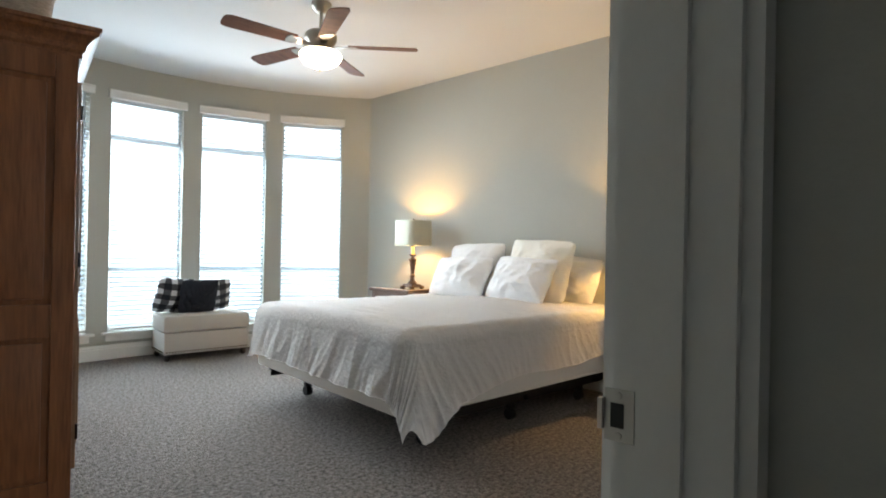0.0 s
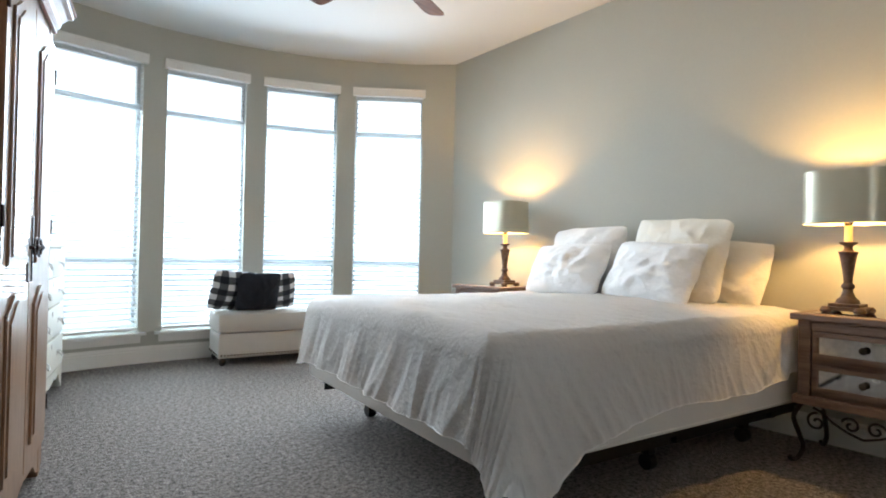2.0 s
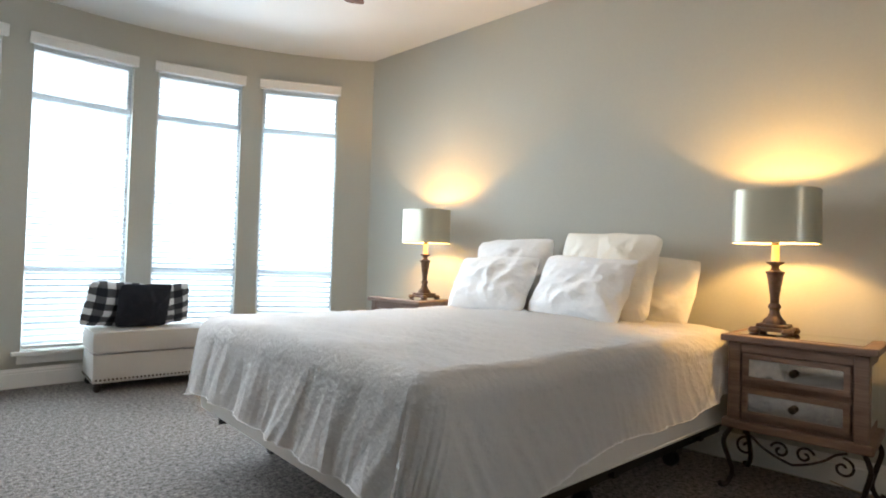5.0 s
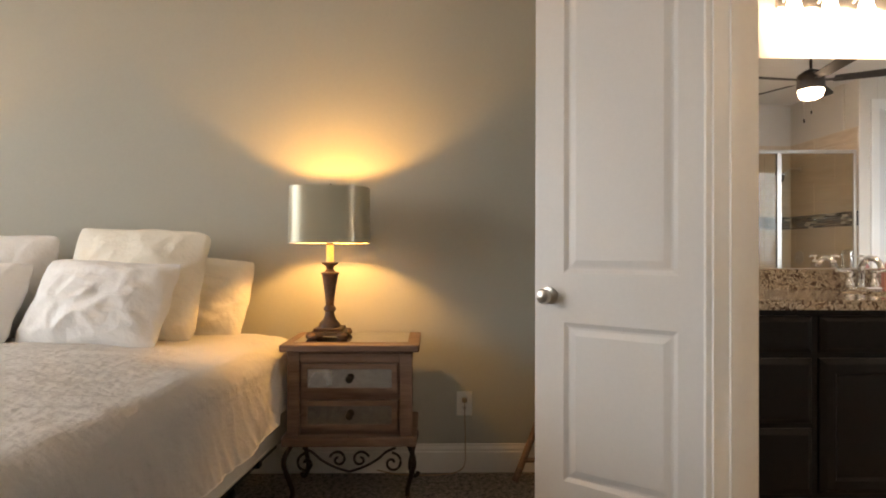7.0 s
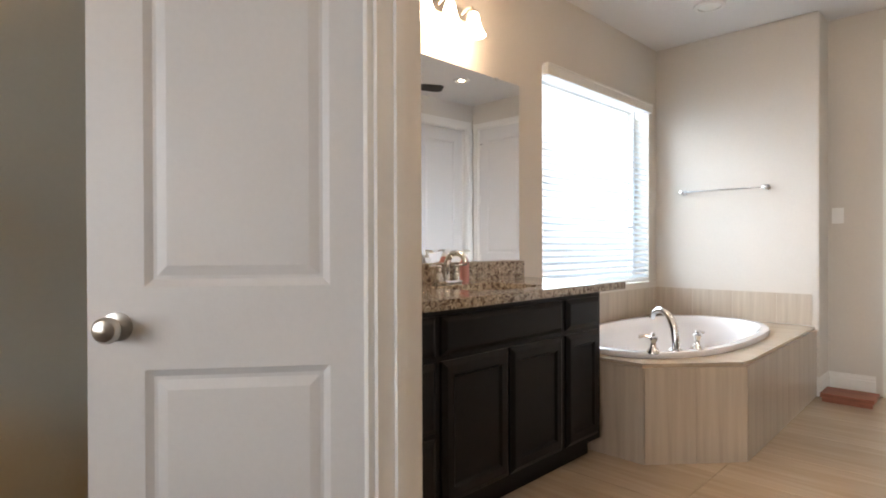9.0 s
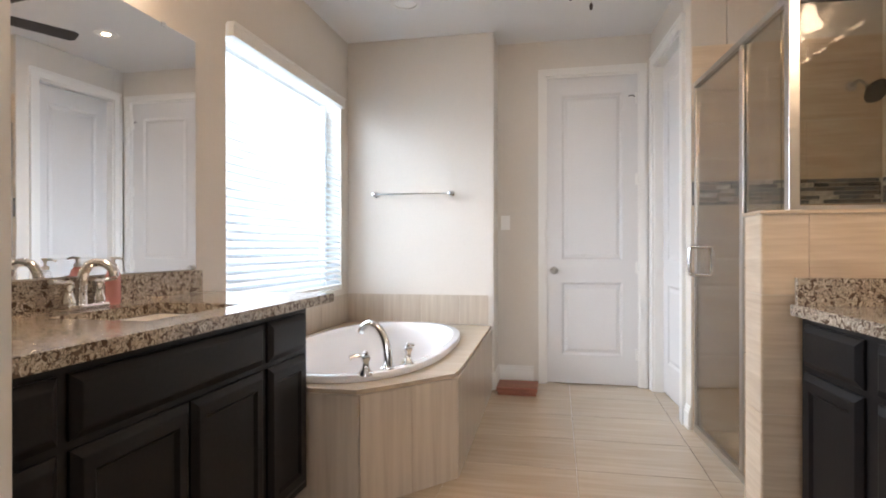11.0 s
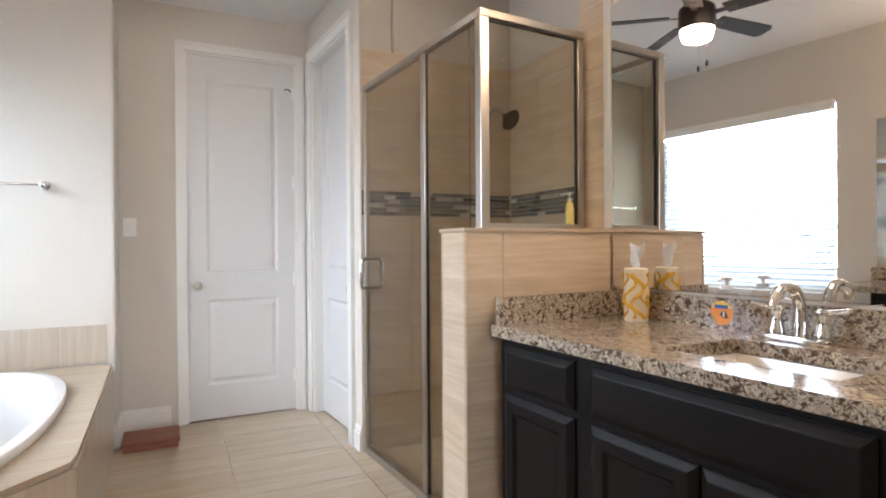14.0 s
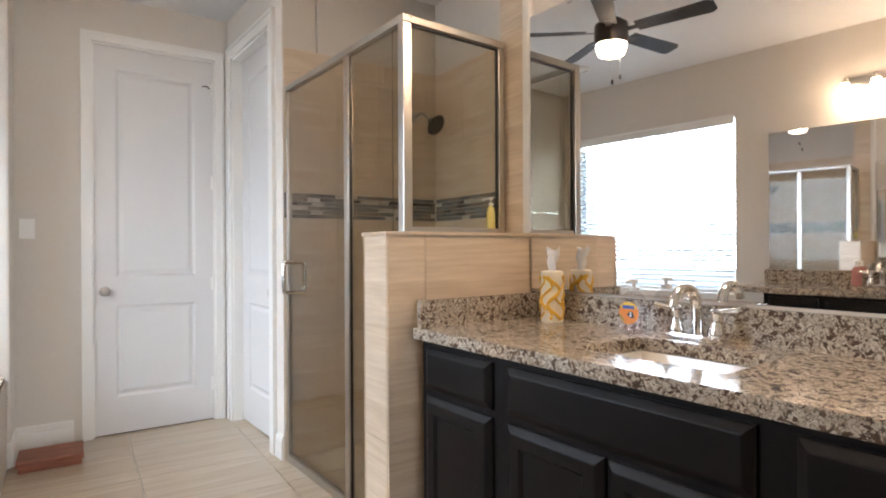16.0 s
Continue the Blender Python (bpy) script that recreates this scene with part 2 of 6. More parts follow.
M_FANDARK = mat("espresso_fan_blade", (0.035, 0.03, 0.028), 0.6, var=0.2, scale=8, spec=0.25)
M_BOWL = mat("lit_alabaster_glass", (0.95, 0.9, 0.8), 0.4, emit=28.0, ecolor=(1.0, 0.82, 0.58))
M_BELL = mat("lit_frosted_bell", (0.95, 0.92, 0.88), 0.4, emit=36.0, ecolor=(1.0, 0.79, 0.55))
M_FANLED = mat("lit_fan_diffuser", (0.95, 0.92, 0.88), 0.4, emit=28.0, ecolor=(1.0, 0.79, 0.55))
M_PLASTIC = mat("white_plastic", (0.86, 0.85, 0.82), 0.35)
M_SLOT = mat("dark_slot", (0.03, 0.03, 0.03), 0.6)
M_CORD = mat("ivory_cord", (0.35, 0.25, 0.15), 0.5)
M_REDWOOD = wood("red_cedar_step", (0.19, 0.055, 0.03), (0.34, 0.12, 0.065), 0.5, axis=0)
M_TISSUE = mat("white_tissue", (0.85, 0.85, 0.84), 0.9, bump=0.4, bscale=20)
M_YELLOWBOX = mat("white_tissue_box_card", (0.80, 0.74, 0.60), 0.5)
M_SWIRL = mat("yellow_swirl_print", (0.72, 0.42, 0.04), 0.5)
M_PINKSOAP = mat("pink_soap", (0.62, 0.28, 0.26), 0.12, coat=0.5)
M_YELLOWSOAP = mat("yellow_soap_bottle", (0.72, 0.64, 0.24), 0.25)
M_LABEL_B = mat("label_blue", (0.04, 0.10, 0.35), 0.4)
M_LABEL_O = mat("label_orange", (0.80, 0.25, 0.03), 0.4)
M_LABEL_K = mat("label_black", (0.02, 0.02, 0.02), 0.4)
M_SOAP = glass("clear_pink_soap", (0.98, 0.92, 0.90))
M_CLEAR = glass("clear_plastic", (0.96, 0.95, 0.95))


# ---- mesh helpers ----
def box(bm, x0, y0, z0, x1, y1, z1, m=None, bevel=0.0):
    vs = [bm.verts.new(p) for p in ((x0, y0, z0), (x1, y0, z0), (x1, y1, z0), (x0, y1, z0), (x0, y0, z1), (x1, y0, z1), (x1, y1, z1), (x0, y1, z1))]
    fs = [bm.faces.new([vs[i] for i in q]) for q in ((3, 2, 1, 0), (4, 5, 6, 7), (0, 1, 5, 4), (1, 2, 6, 5), (2, 3, 7, 6), (3, 0, 4, 7))]
    if bevel:
        es = list({e for f in fs for e in f.edges})
        r = bmesh.ops.bevel(bm, geom=es, offset=bevel, segments=2, profile=0.6, affect="EDGES")
        vs = list({v for f in r["faces"] for v in f.verts} | {v for v in vs if v.is_valid})
    if m is not None:
        bmesh.ops.transform(bm, matrix=m, verts=vs)
    return bm


def boxes(*rows, bevel=0.0):
    bm = bmesh.new()
    for r in rows:
        box(bm, *r, bevel=bevel)
    return bm


def prism(bm, poly, z0, z1, m=None):
    """A plate or post with the outline poly (x, y), from z0 to z1."""
    a = [bm.verts.new((x, y, z0)) for x, y in poly]
    b = [bm.verts.new((x, y, z1)) for x, y in poly]
    n = len(poly)
    bm.faces.new(a[::-1])
    bm.faces.new(b)
    for i in range(n):
        bm.faces.new((a[i], a[(i + 1) % n], b[(i + 1) % n], b[i]))
    if m is not None:
        bmesh.ops.transform(bm, matrix=m, verts=a + b)
    return bm


def lathe(bm, prof, n=24, m=None, squash=(1, 1), caps=True):
    """A turned shape from (radius, z) rows."""
    rings = [[bm.verts.new((r * squash[0] * math.cos(2 * math.pi * i / n), r * squash[1] * math.sin(2 * math.pi * i / n), z)) for i in range(n)] for r, z in prof]
    for a, b in zip(rings, rings[1:]):
        for i in range(n):
            bm.faces.new((a[i], a[(i + 1) % n], b[(i + 1) % n], b[i]))
    if caps:
        if prof[0][0] > 1e-4:
            bm.faces.new(rings[0][::-1])
        if prof[-1][0] > 1e-4:
            bm.faces.new(rings[-1])
    if m is not None:
        bmesh.ops.transform(bm, matrix=m, verts=[v for r in rings for v in r])
    return bm


def tube(bm, pts, radius, n=8, m=None, taper=None):
    """A round rod through the points."""
    pts = [Vector(p) for p in pts]
    rings = []
    up = Vector((0.13, 0.21, 1)).normalized()
    for i, p in enumerate(pts):
        d = (pts[min(i + 1, len(pts) - 1)] - pts[max(i - 1, 0)]).normalized()
        a = d.cross(up)
        if a.length < 0.1:
            a = d.cross(Vector((1, 0, 0)))
        a.normalize()
        b = d.cross(a)
        r = radius * (taper[i] if taper else 1)
        rings.append([bm.verts.new(p + (a * math.cos(2 * math.pi * k / n) + b * math.sin(2 * math.pi * k / n)) * r) for k in range(n)])
    for a, b in zip(rings, rings[1:]):
        for k in range(n):
            bm.faces.new((a[k], a[(k + 1) % n], b[(k + 1) % n], b[k]))
    bm.faces.new(rings[0][::-1])
    bm.faces.new(rings[-1])
    if m is not None:
        bmesh.ops.transform(bm, matrix=m, verts=[v for r in rings for v in r])
    return bm


def curve_pts(ctrl, n=24):
    """A smooth line through the control points."""
    c = [Vector(p) for p in ctrl]
    out = []
    for i in range(len(c) - 1):
        p0, p1, p2, p3 = c[max(i - 1, 0)], c[i], c[i + 1], c[min(i + 2, len(c) - 1)]
        for k in range(n):
            t = k / n
            out.append(0.5 * (2 * p1 + (p2 - p0) * t + (2 * p0 - 5 * p1 + 4 * p2 - p3) * t * t + (3 * p1 - p0 - 3 * p2 + p3) * t ** 3))
    return out + [c[-1]]


def mesh(bm, name, material, smooth=False):
    bmesh.ops.recalc_face_normals(bm, faces=bm.faces)
    me = bpy.data.meshes.new(name)
    bm.to_mesh(me)
    bm.free()
    for mt in material if isinstance(material, (list, tuple)) else (material,):
        me.materials.append(mt)
    if smooth:
        me.shade_smooth()
        me.set_sharp_from_angle(angle=radians(38))
    return me


def part(name, bm, material, parent, label="", smooth=False):
    ob = new(name, mesh(bm, name, material, smooth))
    ob.parent = parent
    return tagged(ob, label)


def piece(name, me, parent, m):
    ob = new(name, me)
    ob.parent = parent
    ob.matrix_local = m
    return ob


def ring_plate(outer, inner, y0, y1):
    """A rectangular frame in one piece: outer and inner are (x0, z0, x1, z1), from y0 to y1."""
    bm = bmesh.new()
    def loop(r, y):
        return [bm.verts.new(p) for p in ((r[0], y, r[1]), (r[2], y, r[1]), (r[2], y, r[3]), (r[0], y, r[3]))]
    a, b, c, d = loop(outer, y0), loop(inner, y0), loop(inner, y1), loop(outer, y1)
    for p, q in ((a, b), (b, c), (c, d), (d, a)):
        for k in range(4):
            bm.faces.new((p[k], p[(k + 1) % 4], q[(k + 1) % 4], q[k]))
    bmesh.ops.bevel(bm, geom=[e for e in bm.edges], offset=0.0022, segments=2, affect="EDGES")
    return bm


def thing(name, m, label, category, group=""):
    ob = new(name)
    ob.empty_display_size = 0.1
    ob.matrix_world = m
    return tagged(ob, label, category, group)


def setting(name, bm, material, label, category, smooth=False):
    ob = new(name, mesh(bm, name, material, smooth))
    return tagged(ob, label, category, kind="structure")

# ---- large structure ----
H = 2.74
BC, BR = Vector((3.85, 4.19)), 3.21          # centre and radius of the bay
BAY = [(32.8, 6.05), (18.4, 6.05), (3.95, 6.05), (-10.6, 6.05)]
SILL, HEAD = 0.25, 2.44


def polar(a, r):
    a = radians(a)
    return (BC.x + r * math.sin(a), BC.y + r * math.cos(a))


def arc_block(bm, a0, a1, r0, r1, z0, z1):
    n = max(1, round((a1 - a0) / 1.5))
    poly = [polar(a0 + (a1 - a0) * i / n, r0) for i in range(n + 1)] + [polar(a1 - (a1 - a0) * i / n, r1) for i in range(n + 1)]
    prism(bm, poly, z0, z1)


bm = bmesh.new()
arc_block(bm, -23, 45.5, BR, BR + 0.16, 0, SILL)
arc_block(bm, -23, 45.5, BR, BR + 0.16, HEAD, H)
edges = [-23] + sorted(x for a, w in BAY for x in (a - w * 0.94, a + w * 0.94)) + [45.5]
for a0, a1 in zip(edges[0::2], edges[1::2]):
    arc_block(bm, a0, a1, BR, BR + 0.16, SILL, HEAD)
setting("wall_bay", bm, M_WALL, "curved sage grey bay wall with tall windows", "wall", True)
setting("wall_east", boxes((6.08, 1.93, 0, 6.28, 6.7, H)), M_WALL, "sage grey painted headboard wall", "wall")
bm = bmesh.new()
prism(bm, [(1.56, 1.93), (1.67, 1.93), (2.64, 7.13), (2.58, 7.32), (2.48, 7.3)], 0, H)
setting("wall_west", bm, M_WALL, "sage grey wall behind the armoire and dresser", "wall")
Y0, Y1 = 1.80, 1.93
ENTRY, BATH = (1.88, 2.715), (3.865, 5.09)
bm = bmesh.new()
xs = [1.0, *ENTRY, *BATH, 6.28]
for a, b in zip(xs[0::2], xs[1::2]):
    box(bm, a, Y0, 0, b, Y1, H)
for a, b in (ENTRY, BATH):
    box(bm, a, Y0, 2.46, b, Y1, H)
setting("wall_south", bm, M_WALL, "painted wall with the doorways to hall and bathroom", "wall")
setting("floor_carpet", boxes((0.8, 1.865, -0.08, 6.3, 7.7, 0), (0.8, 0.2, -0.08, 2.9, 1.865, 0)), M_CARPET, "grey brown cut pile carpet", "carpet")
setting("ceiling", boxes((0.8, 1.865, H, 6.3, 7.7, H + 0.1), (0.8, 0.2, H, 2.9, 1.865, H + 0.1)), M_CEIL, "white textured bedroom ceiling", "ceiling")
setting("wall_hall", boxes((0.8, 0.2, 0, 0.95, 1.8, H), (0.95, 0.2, 0, 2.75, 0.35, H), (2.75, 0.2, 0, 2.9, 1.8, H)), M_WALL, "dim hallway walls", "wall")

# bathroom shell
WIN_Y, WIN_Z = (-1.83, -0.28), (0.77, 2.24)
bm = boxes((6.15, -2.2, 0, 6.33, WIN_Y[0], H), (6.15, WIN_Y[1], 0, 6.33, 1.8, H), (6.15, WIN_Y[0], 0, 6.33, WIN_Y[1], WIN_Z[0]), (6.15, WIN_Y[0], WIN_Z[1], 6.33, WIN_Y[1], H))
setting("wall_bath_east", bm, M_BATHWALL, "light greige bathroom wall with a wide window", "wall")
setting("wall_bath_tub", boxes((4.965, -2.4, 0, 6.15, -1.97, H), bevel=0.012), M_BATHWALL, "light greige wall at the end of the tub", "wall")
setting("wall_bath_south", boxes((3.55, -2.4, 0, 3.86, -2.26, H), (4.59, -2.4, 0, 4.965, -2.26, H), (3.86, -2.4, 2.46, 4.59, -2.26, H)), M_BATHWALL, "greige wall round the linen closet door", "wall")
setting("closet_back", boxes((3.6, -2.6, 0, 4.9, -2.5, H)), M_BATHWALL, "plain wall behind the closet door", "wall")
WM = pose(3.712, -1.255, 0, 0, 0, 4)            # end of the wall beside the shower; the wall runs towards -y
bm = boxes((-0.2, -1.005, 0, 0, -0.90, H), (-0.2, -0.17, 0, 0, 0, H), (-0.2, -0.90, 2.46, 0, -0.17, H), bevel=0.004)
bmesh.ops.transform(bm, matrix=WM, verts=bm.verts)
setting("wall_bath_west", bm, M_BATHWALL, "greige wall with the door beside the shower", "wall")
setting("wall_shower_south", boxes((2.6, -1.41, 0, 3.508, -1.253, H)), M_BATHWALL, "painted wall at the end of the shower", "wall")
setting("wall_shower_west", boxes((2.55, -1.253, 0, 2.71, -0.12, H)), M_BATHWALL, "wall at the back of the shower", "wall")
VM = pose(3.085, 0.075, 0, 0, 0, 3.4)        # frame of the vanity by the shower: x out from the wall, y along it
bm = boxes((-0.15, 0, 0, 0, 1.80, H))
bmesh.ops.transform(bm, matrix=VM, verts=bm.verts)
setting("wall_bath_mirror", bm, M_BATHWALL, "greige wall that carries the mirror", "wall")
setting("wall_shower_return", boxes((2.712, -0.12, 0, 3.087, 0.063, H)), M_BATHWALL, "full height end wall of the shower", "wall")
setting("ceiling_bath", boxes((2.5, -2.6, H, 6.4, 1.865, H + 0.1)), M_CEIL, "white textured bathroom ceiling", "ceiling")
setting("ground", boxes((-200, -200, -0.5, 200, 200, -0.3)), mat("lawn", (0.10, 0.13, 0.06), 0.95, var=0.3), "lawn outside the house", "ground")


def panel_door(name, m, w, h, label, knob_at, group="", hinges_at=None, hinge_side=1):
    """A two-panel moulded door. Local x runs along the leaf from 0 to w, y is its thickness, z is up."""
    d = thing(name, m, label, "door", group)
    t, s = 0.035, 0.115
    rails = ((0.0, 0.235), (0.81, 0.99), (h - 0.14, h))
    bm = boxes((0, -t / 2, 0.008, s, t / 2, h), (w - s, -t / 2, 0.008, w, t / 2, h), *[(s, -t / 2, max(a, 0.008), w - s, t / 2, b) for a, b in rails])
    for z0, z1 in ((rails[0][1], rails[1][0]), (rails[1][1], rails[2][0])):
        box(bm, s, -t / 2 + 0.009, z0, w - s, t / 2 - 0.009, z1)
        for sy in (-1, 1):
            # sloping moulding round the panel
            o = [(s, z0), (w - s, z0), (w - s, z1), (s, z1)]
            i_ = [(s + 0.016, z0 + 0.016), (w - s - 0.016, z0 + 0.016), (w - s - 0.016, z1 - 0.016), (s + 0.016, z1 - 0.016)]
            vo = [bm.verts.new((x, sy * t / 2, z)) for x, z in o]
            vi = [bm.verts.new((x, sy * (t / 2 - 0.0088), z)) for x, z in i_]
            for k in range(4):
                bm.faces.new((vo[k], vo[(k + 1) % 4], vi[(k + 1) % 4], vi[k]))
    part("leaf", bm, M_DOOR, d)
    for z0, z1 in ((rails[0][1], rails[1][0]), (rails[1][1], rails[2][0])):
        bm = bmesh.new()
        a, b = s + 0.024, w - s - 0.024
        for sy in (-1, 1):
            y0, y1 = sy * (t / 2 - 0.0085), sy * (t / 2 - 0.002)
            vo = [bm.verts.new((x, y0, z)) for x, z in ((a, z0 + 0.024), (b, z0 + 0.024), (b, z1 - 0.024), (a, z1 - 0.024))]
            vi = [bm.verts.new((x, y1, z)) for x, z in ((a + 0.022, z0 + 0.046), (b - 0.022, z0 + 0.046), (b - 0.022, z1 - 0.046), (a + 0.022, z1 - 0.046))]
            for k in range(4):
                bm.faces.new((vo[k], vo[(k + 1) % 4], vi[(k + 1) % 4], vi[k]))
            bm.faces.new(vi)
        part("panel", bm, M_DOOR, d)
    kx = knob_at
    for sy in (-1, 1):
        bm = bmesh.new()
        lathe(bm, [(0.001, 0.0), (0.032, 0.0), (0.031, 0.006), (0.012, 0.010), (0.011, 0.028), (0.019, 0.034), (0.027, 0.045), (0.028, 0.054), (0.022, 0.064), (0.008, 0.069), (0.001, 0.0695)], 24, pose(kx, sy * t / 2, 0.905, -90 * sy, 0, 0))
        part("knob", bm, M_NICKEL, d, "round satin nickel knob", True)
    hx = 0.0 if hinge_side < 0 else w
    for z in (0.25, 0.93, 1.62, 2.25) if hinges_at is None else hinges_at:
        bm = bmesh.new()
        lathe(bm, [(0.007, -0.045), (0.007, 0.045)], 10, pose(hx, -t / 2 - 0.004, z))
        box(bm, hx - 0.018, -t / 2 - 0.002, z - 0.044, hx + 0.004, -t / 2 + 0.001, z + 0.044)
        part("hinge", bm, M_TRIM if hinges_at is None else M_NICKEL, d, "painted hinge", True)
    return d


def casing(name, a, b, h, m, w=0.085, t=0.018, depth=0.13, both=True, band=True):
    """Door jamb lining and moulded casing. Local x along the wall, y=0 at the front face, wall behind it to -depth."""
    bm = boxes((a, -depth, 0, a + 0.018, 0, h), (b - 0.018, -depth, 0, b, 0, h), (a + 0.018, -depth, h - 0.018, b - 0.018, 0, h))
    box(bm, a + 0.018, -depth * 0.62, 0, a + 0.028, -depth * 0.38, h - 0.018)
    box(bm, b - 0.028, -depth * 0.62, 0, b - 0.018, -depth * 0.38, h - 0.018)
    for y0, y1, s in ((0, t, 1), (-depth - t, -depth, -1))[: 2 if both else 1]:
        for x0, x1 in ((a - w, a + 0.006), (b - 0.006, b + w)):
            box(bm, x0, y0, 0, x1, y1, h + w)
        box(bm, a + 0.006, y0, h - 0.006, b - 0.006, y1, h + w)
        if not band:
            continue
        yy = (y1, y1 + 0.006) if s > 0 else (y0 - 0.006, y0)
        box(bm, a - w, yy[0], 0, a - w + 0.02, yy[1], h + w)
        box(bm, b + w - 0.02, yy[0], 0, b + w, yy[1], h + w)
        box(bm, a - w + 0.02, yy[0], h + w - 0.02, b + w - 0.02, yy[1], h + w)
    bmesh.ops.transform(bm, matrix=m, verts=bm.verts)
    return setting(name, bm, M_TRIM, "white painted door casing", "door casing")


casing("trim_entry", *ENTRY, 2.46, pose(0, Y1, 0))
casing("trim_bath_door", *BATH, 2.46, pose(0, Y1, 0), band=False)
casing("trim_linen", 3.86, 4.59, 2.46, pose(0, -2.26, 0), both=False, w=0.05)
casing("trim_west_door", -0.90, -0.17, 2.46, WM @ Matrix(((0, 1, 0, 0), (1, 0, 0, 0), (0, 0, 1, 0), (0, 0, 0, 1))), both=False, w=0.07, depth=0.2)
# strike plate in the entry jamb
sp = thing("strike_plate", pose(ENTRY[1] - 0.0195, 1.927, 0.885), "satin nickel strike plate screwed to the door jamb", "strike plate")
part("plate", boxes((0, -0.024, -0.03, 0.0015, 0.012, 0.03), (-0.006, 0.012, -0.018, 0.0015, 0.018, 0.018), bevel=0.0006), M_NICKEL, sp)
part("latch_hole", boxes((-0.0012, -0.012, -0.014, -0.0004, 0.004, 0.014)), M_SLOT, sp)
for z in (-0.023, 0.023):
    part("screw", lathe(bmesh.new(), [(0.004, 0), (0.0035, 0.001), (0.0005, 0.0012)], 10, pose(0, -0.006, z, 0, -90, 0)), M_NICKEL, sp)

LEAF = pose(5.089, 1.906, 0, 0, 0, 52.4)
panel_door("door_bath", LEAF, 0.625, 2.44, "white two-panel door standing open into the bedroom", 0.625 - 0.06, hinge_side=-1)
panel_door("door_bath", pose(3.862, 1.965, 0, 0, 0, 168), 0.61, 2.44, "white two-panel door folded back against the wall", 0.61 - 0.06, hinge_side=-1)
panel_door("door_linen", pose(3.878, -2.285, 0) @ pose(0.694, 0, 0, 0, 0, 180), 0.694, 2.44, "closed white two-panel linen closet door", 0.055)
panel_door("door_toilet", WM @ pose(-0.08, -0.882, 0, 0, 0, 90), 0.694, 2.44, "closed white two-panel door beside the shower", 0.655)


def baseboard(name, p, q, h=0.135):
    """Moulded skirting from p to q; the room lies to the left of that line."""
    p, q = Vector(p), Vector(q)
    d = q - p
    m = Matrix.Translation((p.x, p.y, 0)) @ Matrix.Rotation(math.atan2(d.y, d.x), 4, "Z")
    bm = bmesh.new()
    prof = [(0, 0), (0.016, 0), (0.016, h * 0.72), (0.011, h * 0.76), (0.012, h * 0.83), (0.006, h * 0.93), (0.005, h), (0, h)]
    a = [bm.verts.new((0, y, z)) for y, z in prof]
    b = [bm.verts.new((d.length, y, z)) for y, z in prof]
    for i in range(len(prof)):
        k = (i + 1) % len(prof)
        bm.faces.new((a[i], a[k], b[k], b[i]))
    bm.faces.new(a[::-1])
    bm.faces.new(b)
    bmesh.ops.transform(bm, matrix=m, verts=bm.verts)
    return setting(name, bm, M_TRIM, "white moulded baseboard", "baseboard")


baseboard("baseboard", (6.08, 1.93), (6.08, 6.5))
bay_pts = [polar(45 - i * 68 / 17, BR) for i in range(18)]
for p, q in zip(bay_pts, bay_pts[1:]):
    baseboard("baseboard", p, q)
baseboard("baseboard", (2.65, 7.16), (1.67, 1.93))
for p, q in (((4.965, -2.26), (4.68, -2.26)), ((4.965, -1.97), (4.965, -2.26)), ((5.0, -1.97), (4.965, -1.97)), tuple((WM @ Vector((0, y, 0))).to_2d() for y in (-0.095, 0.0))):
    baseboard("baseboard", q, p)

# ---- windows ----
def slat_mesh(name, w):
    bm = bmesh.new()
    n = 5
    top = [bm.verts.new((x, 0.025 * (2 * i / n - 1), 0.003 * math.cos(math.pi * (i / n - 0.5)))) for x in (-w / 2, w / 2) for i in range(n + 1)]
    for i in range(n):
        bm.faces.new((top[i], top[i + 1], top[n + 2 + i], top[n + 1 + i]))
    bmesh.ops.solidify(bm, geom=bm.faces[:], thickness=0.0024)
    return mesh(bm, name, M_SLAT)


def blind(m, w, h, label, tilt, group, valance=0.075, over=0.03, pitch=0.044):
    """A two-inch blind: valance, slats, bottom rail, ladder cords. Local x across, y into the room, z up from the bottom."""
    b = thing("window_blind", m, label, "window blind", group)
    part("valance", boxes((-w / 2 - over, 0.0, h - valance, w / 2 + over, 0.055, h), (-w / 2 - over, 0.055, h - 0.016, w / 2 + over, 0.062, h), bevel=0.003), M_TRIM, b, "white valance")
    me = slat_mesh("slat", w - 0.006)
    z = 0.05
    while z < h - valance - 0.005:
        piece("slat", me, b, pose(0, 0.0, z, tilt, 0, 0))
        z += pitch
    part("bottom_rail", boxes((-w / 2, -0.024, 0.005, w / 2, 0.024, 0.028), bevel=0.004), M_TRIM, b)
    for x in (-w * 0.3, w * 0.3):
        part("ladder_cord", boxes((x - 0.002, 0.024, 0.02, x + 0.002, 0.0255, h - valance)), M_PLASTIC, b)
    return b


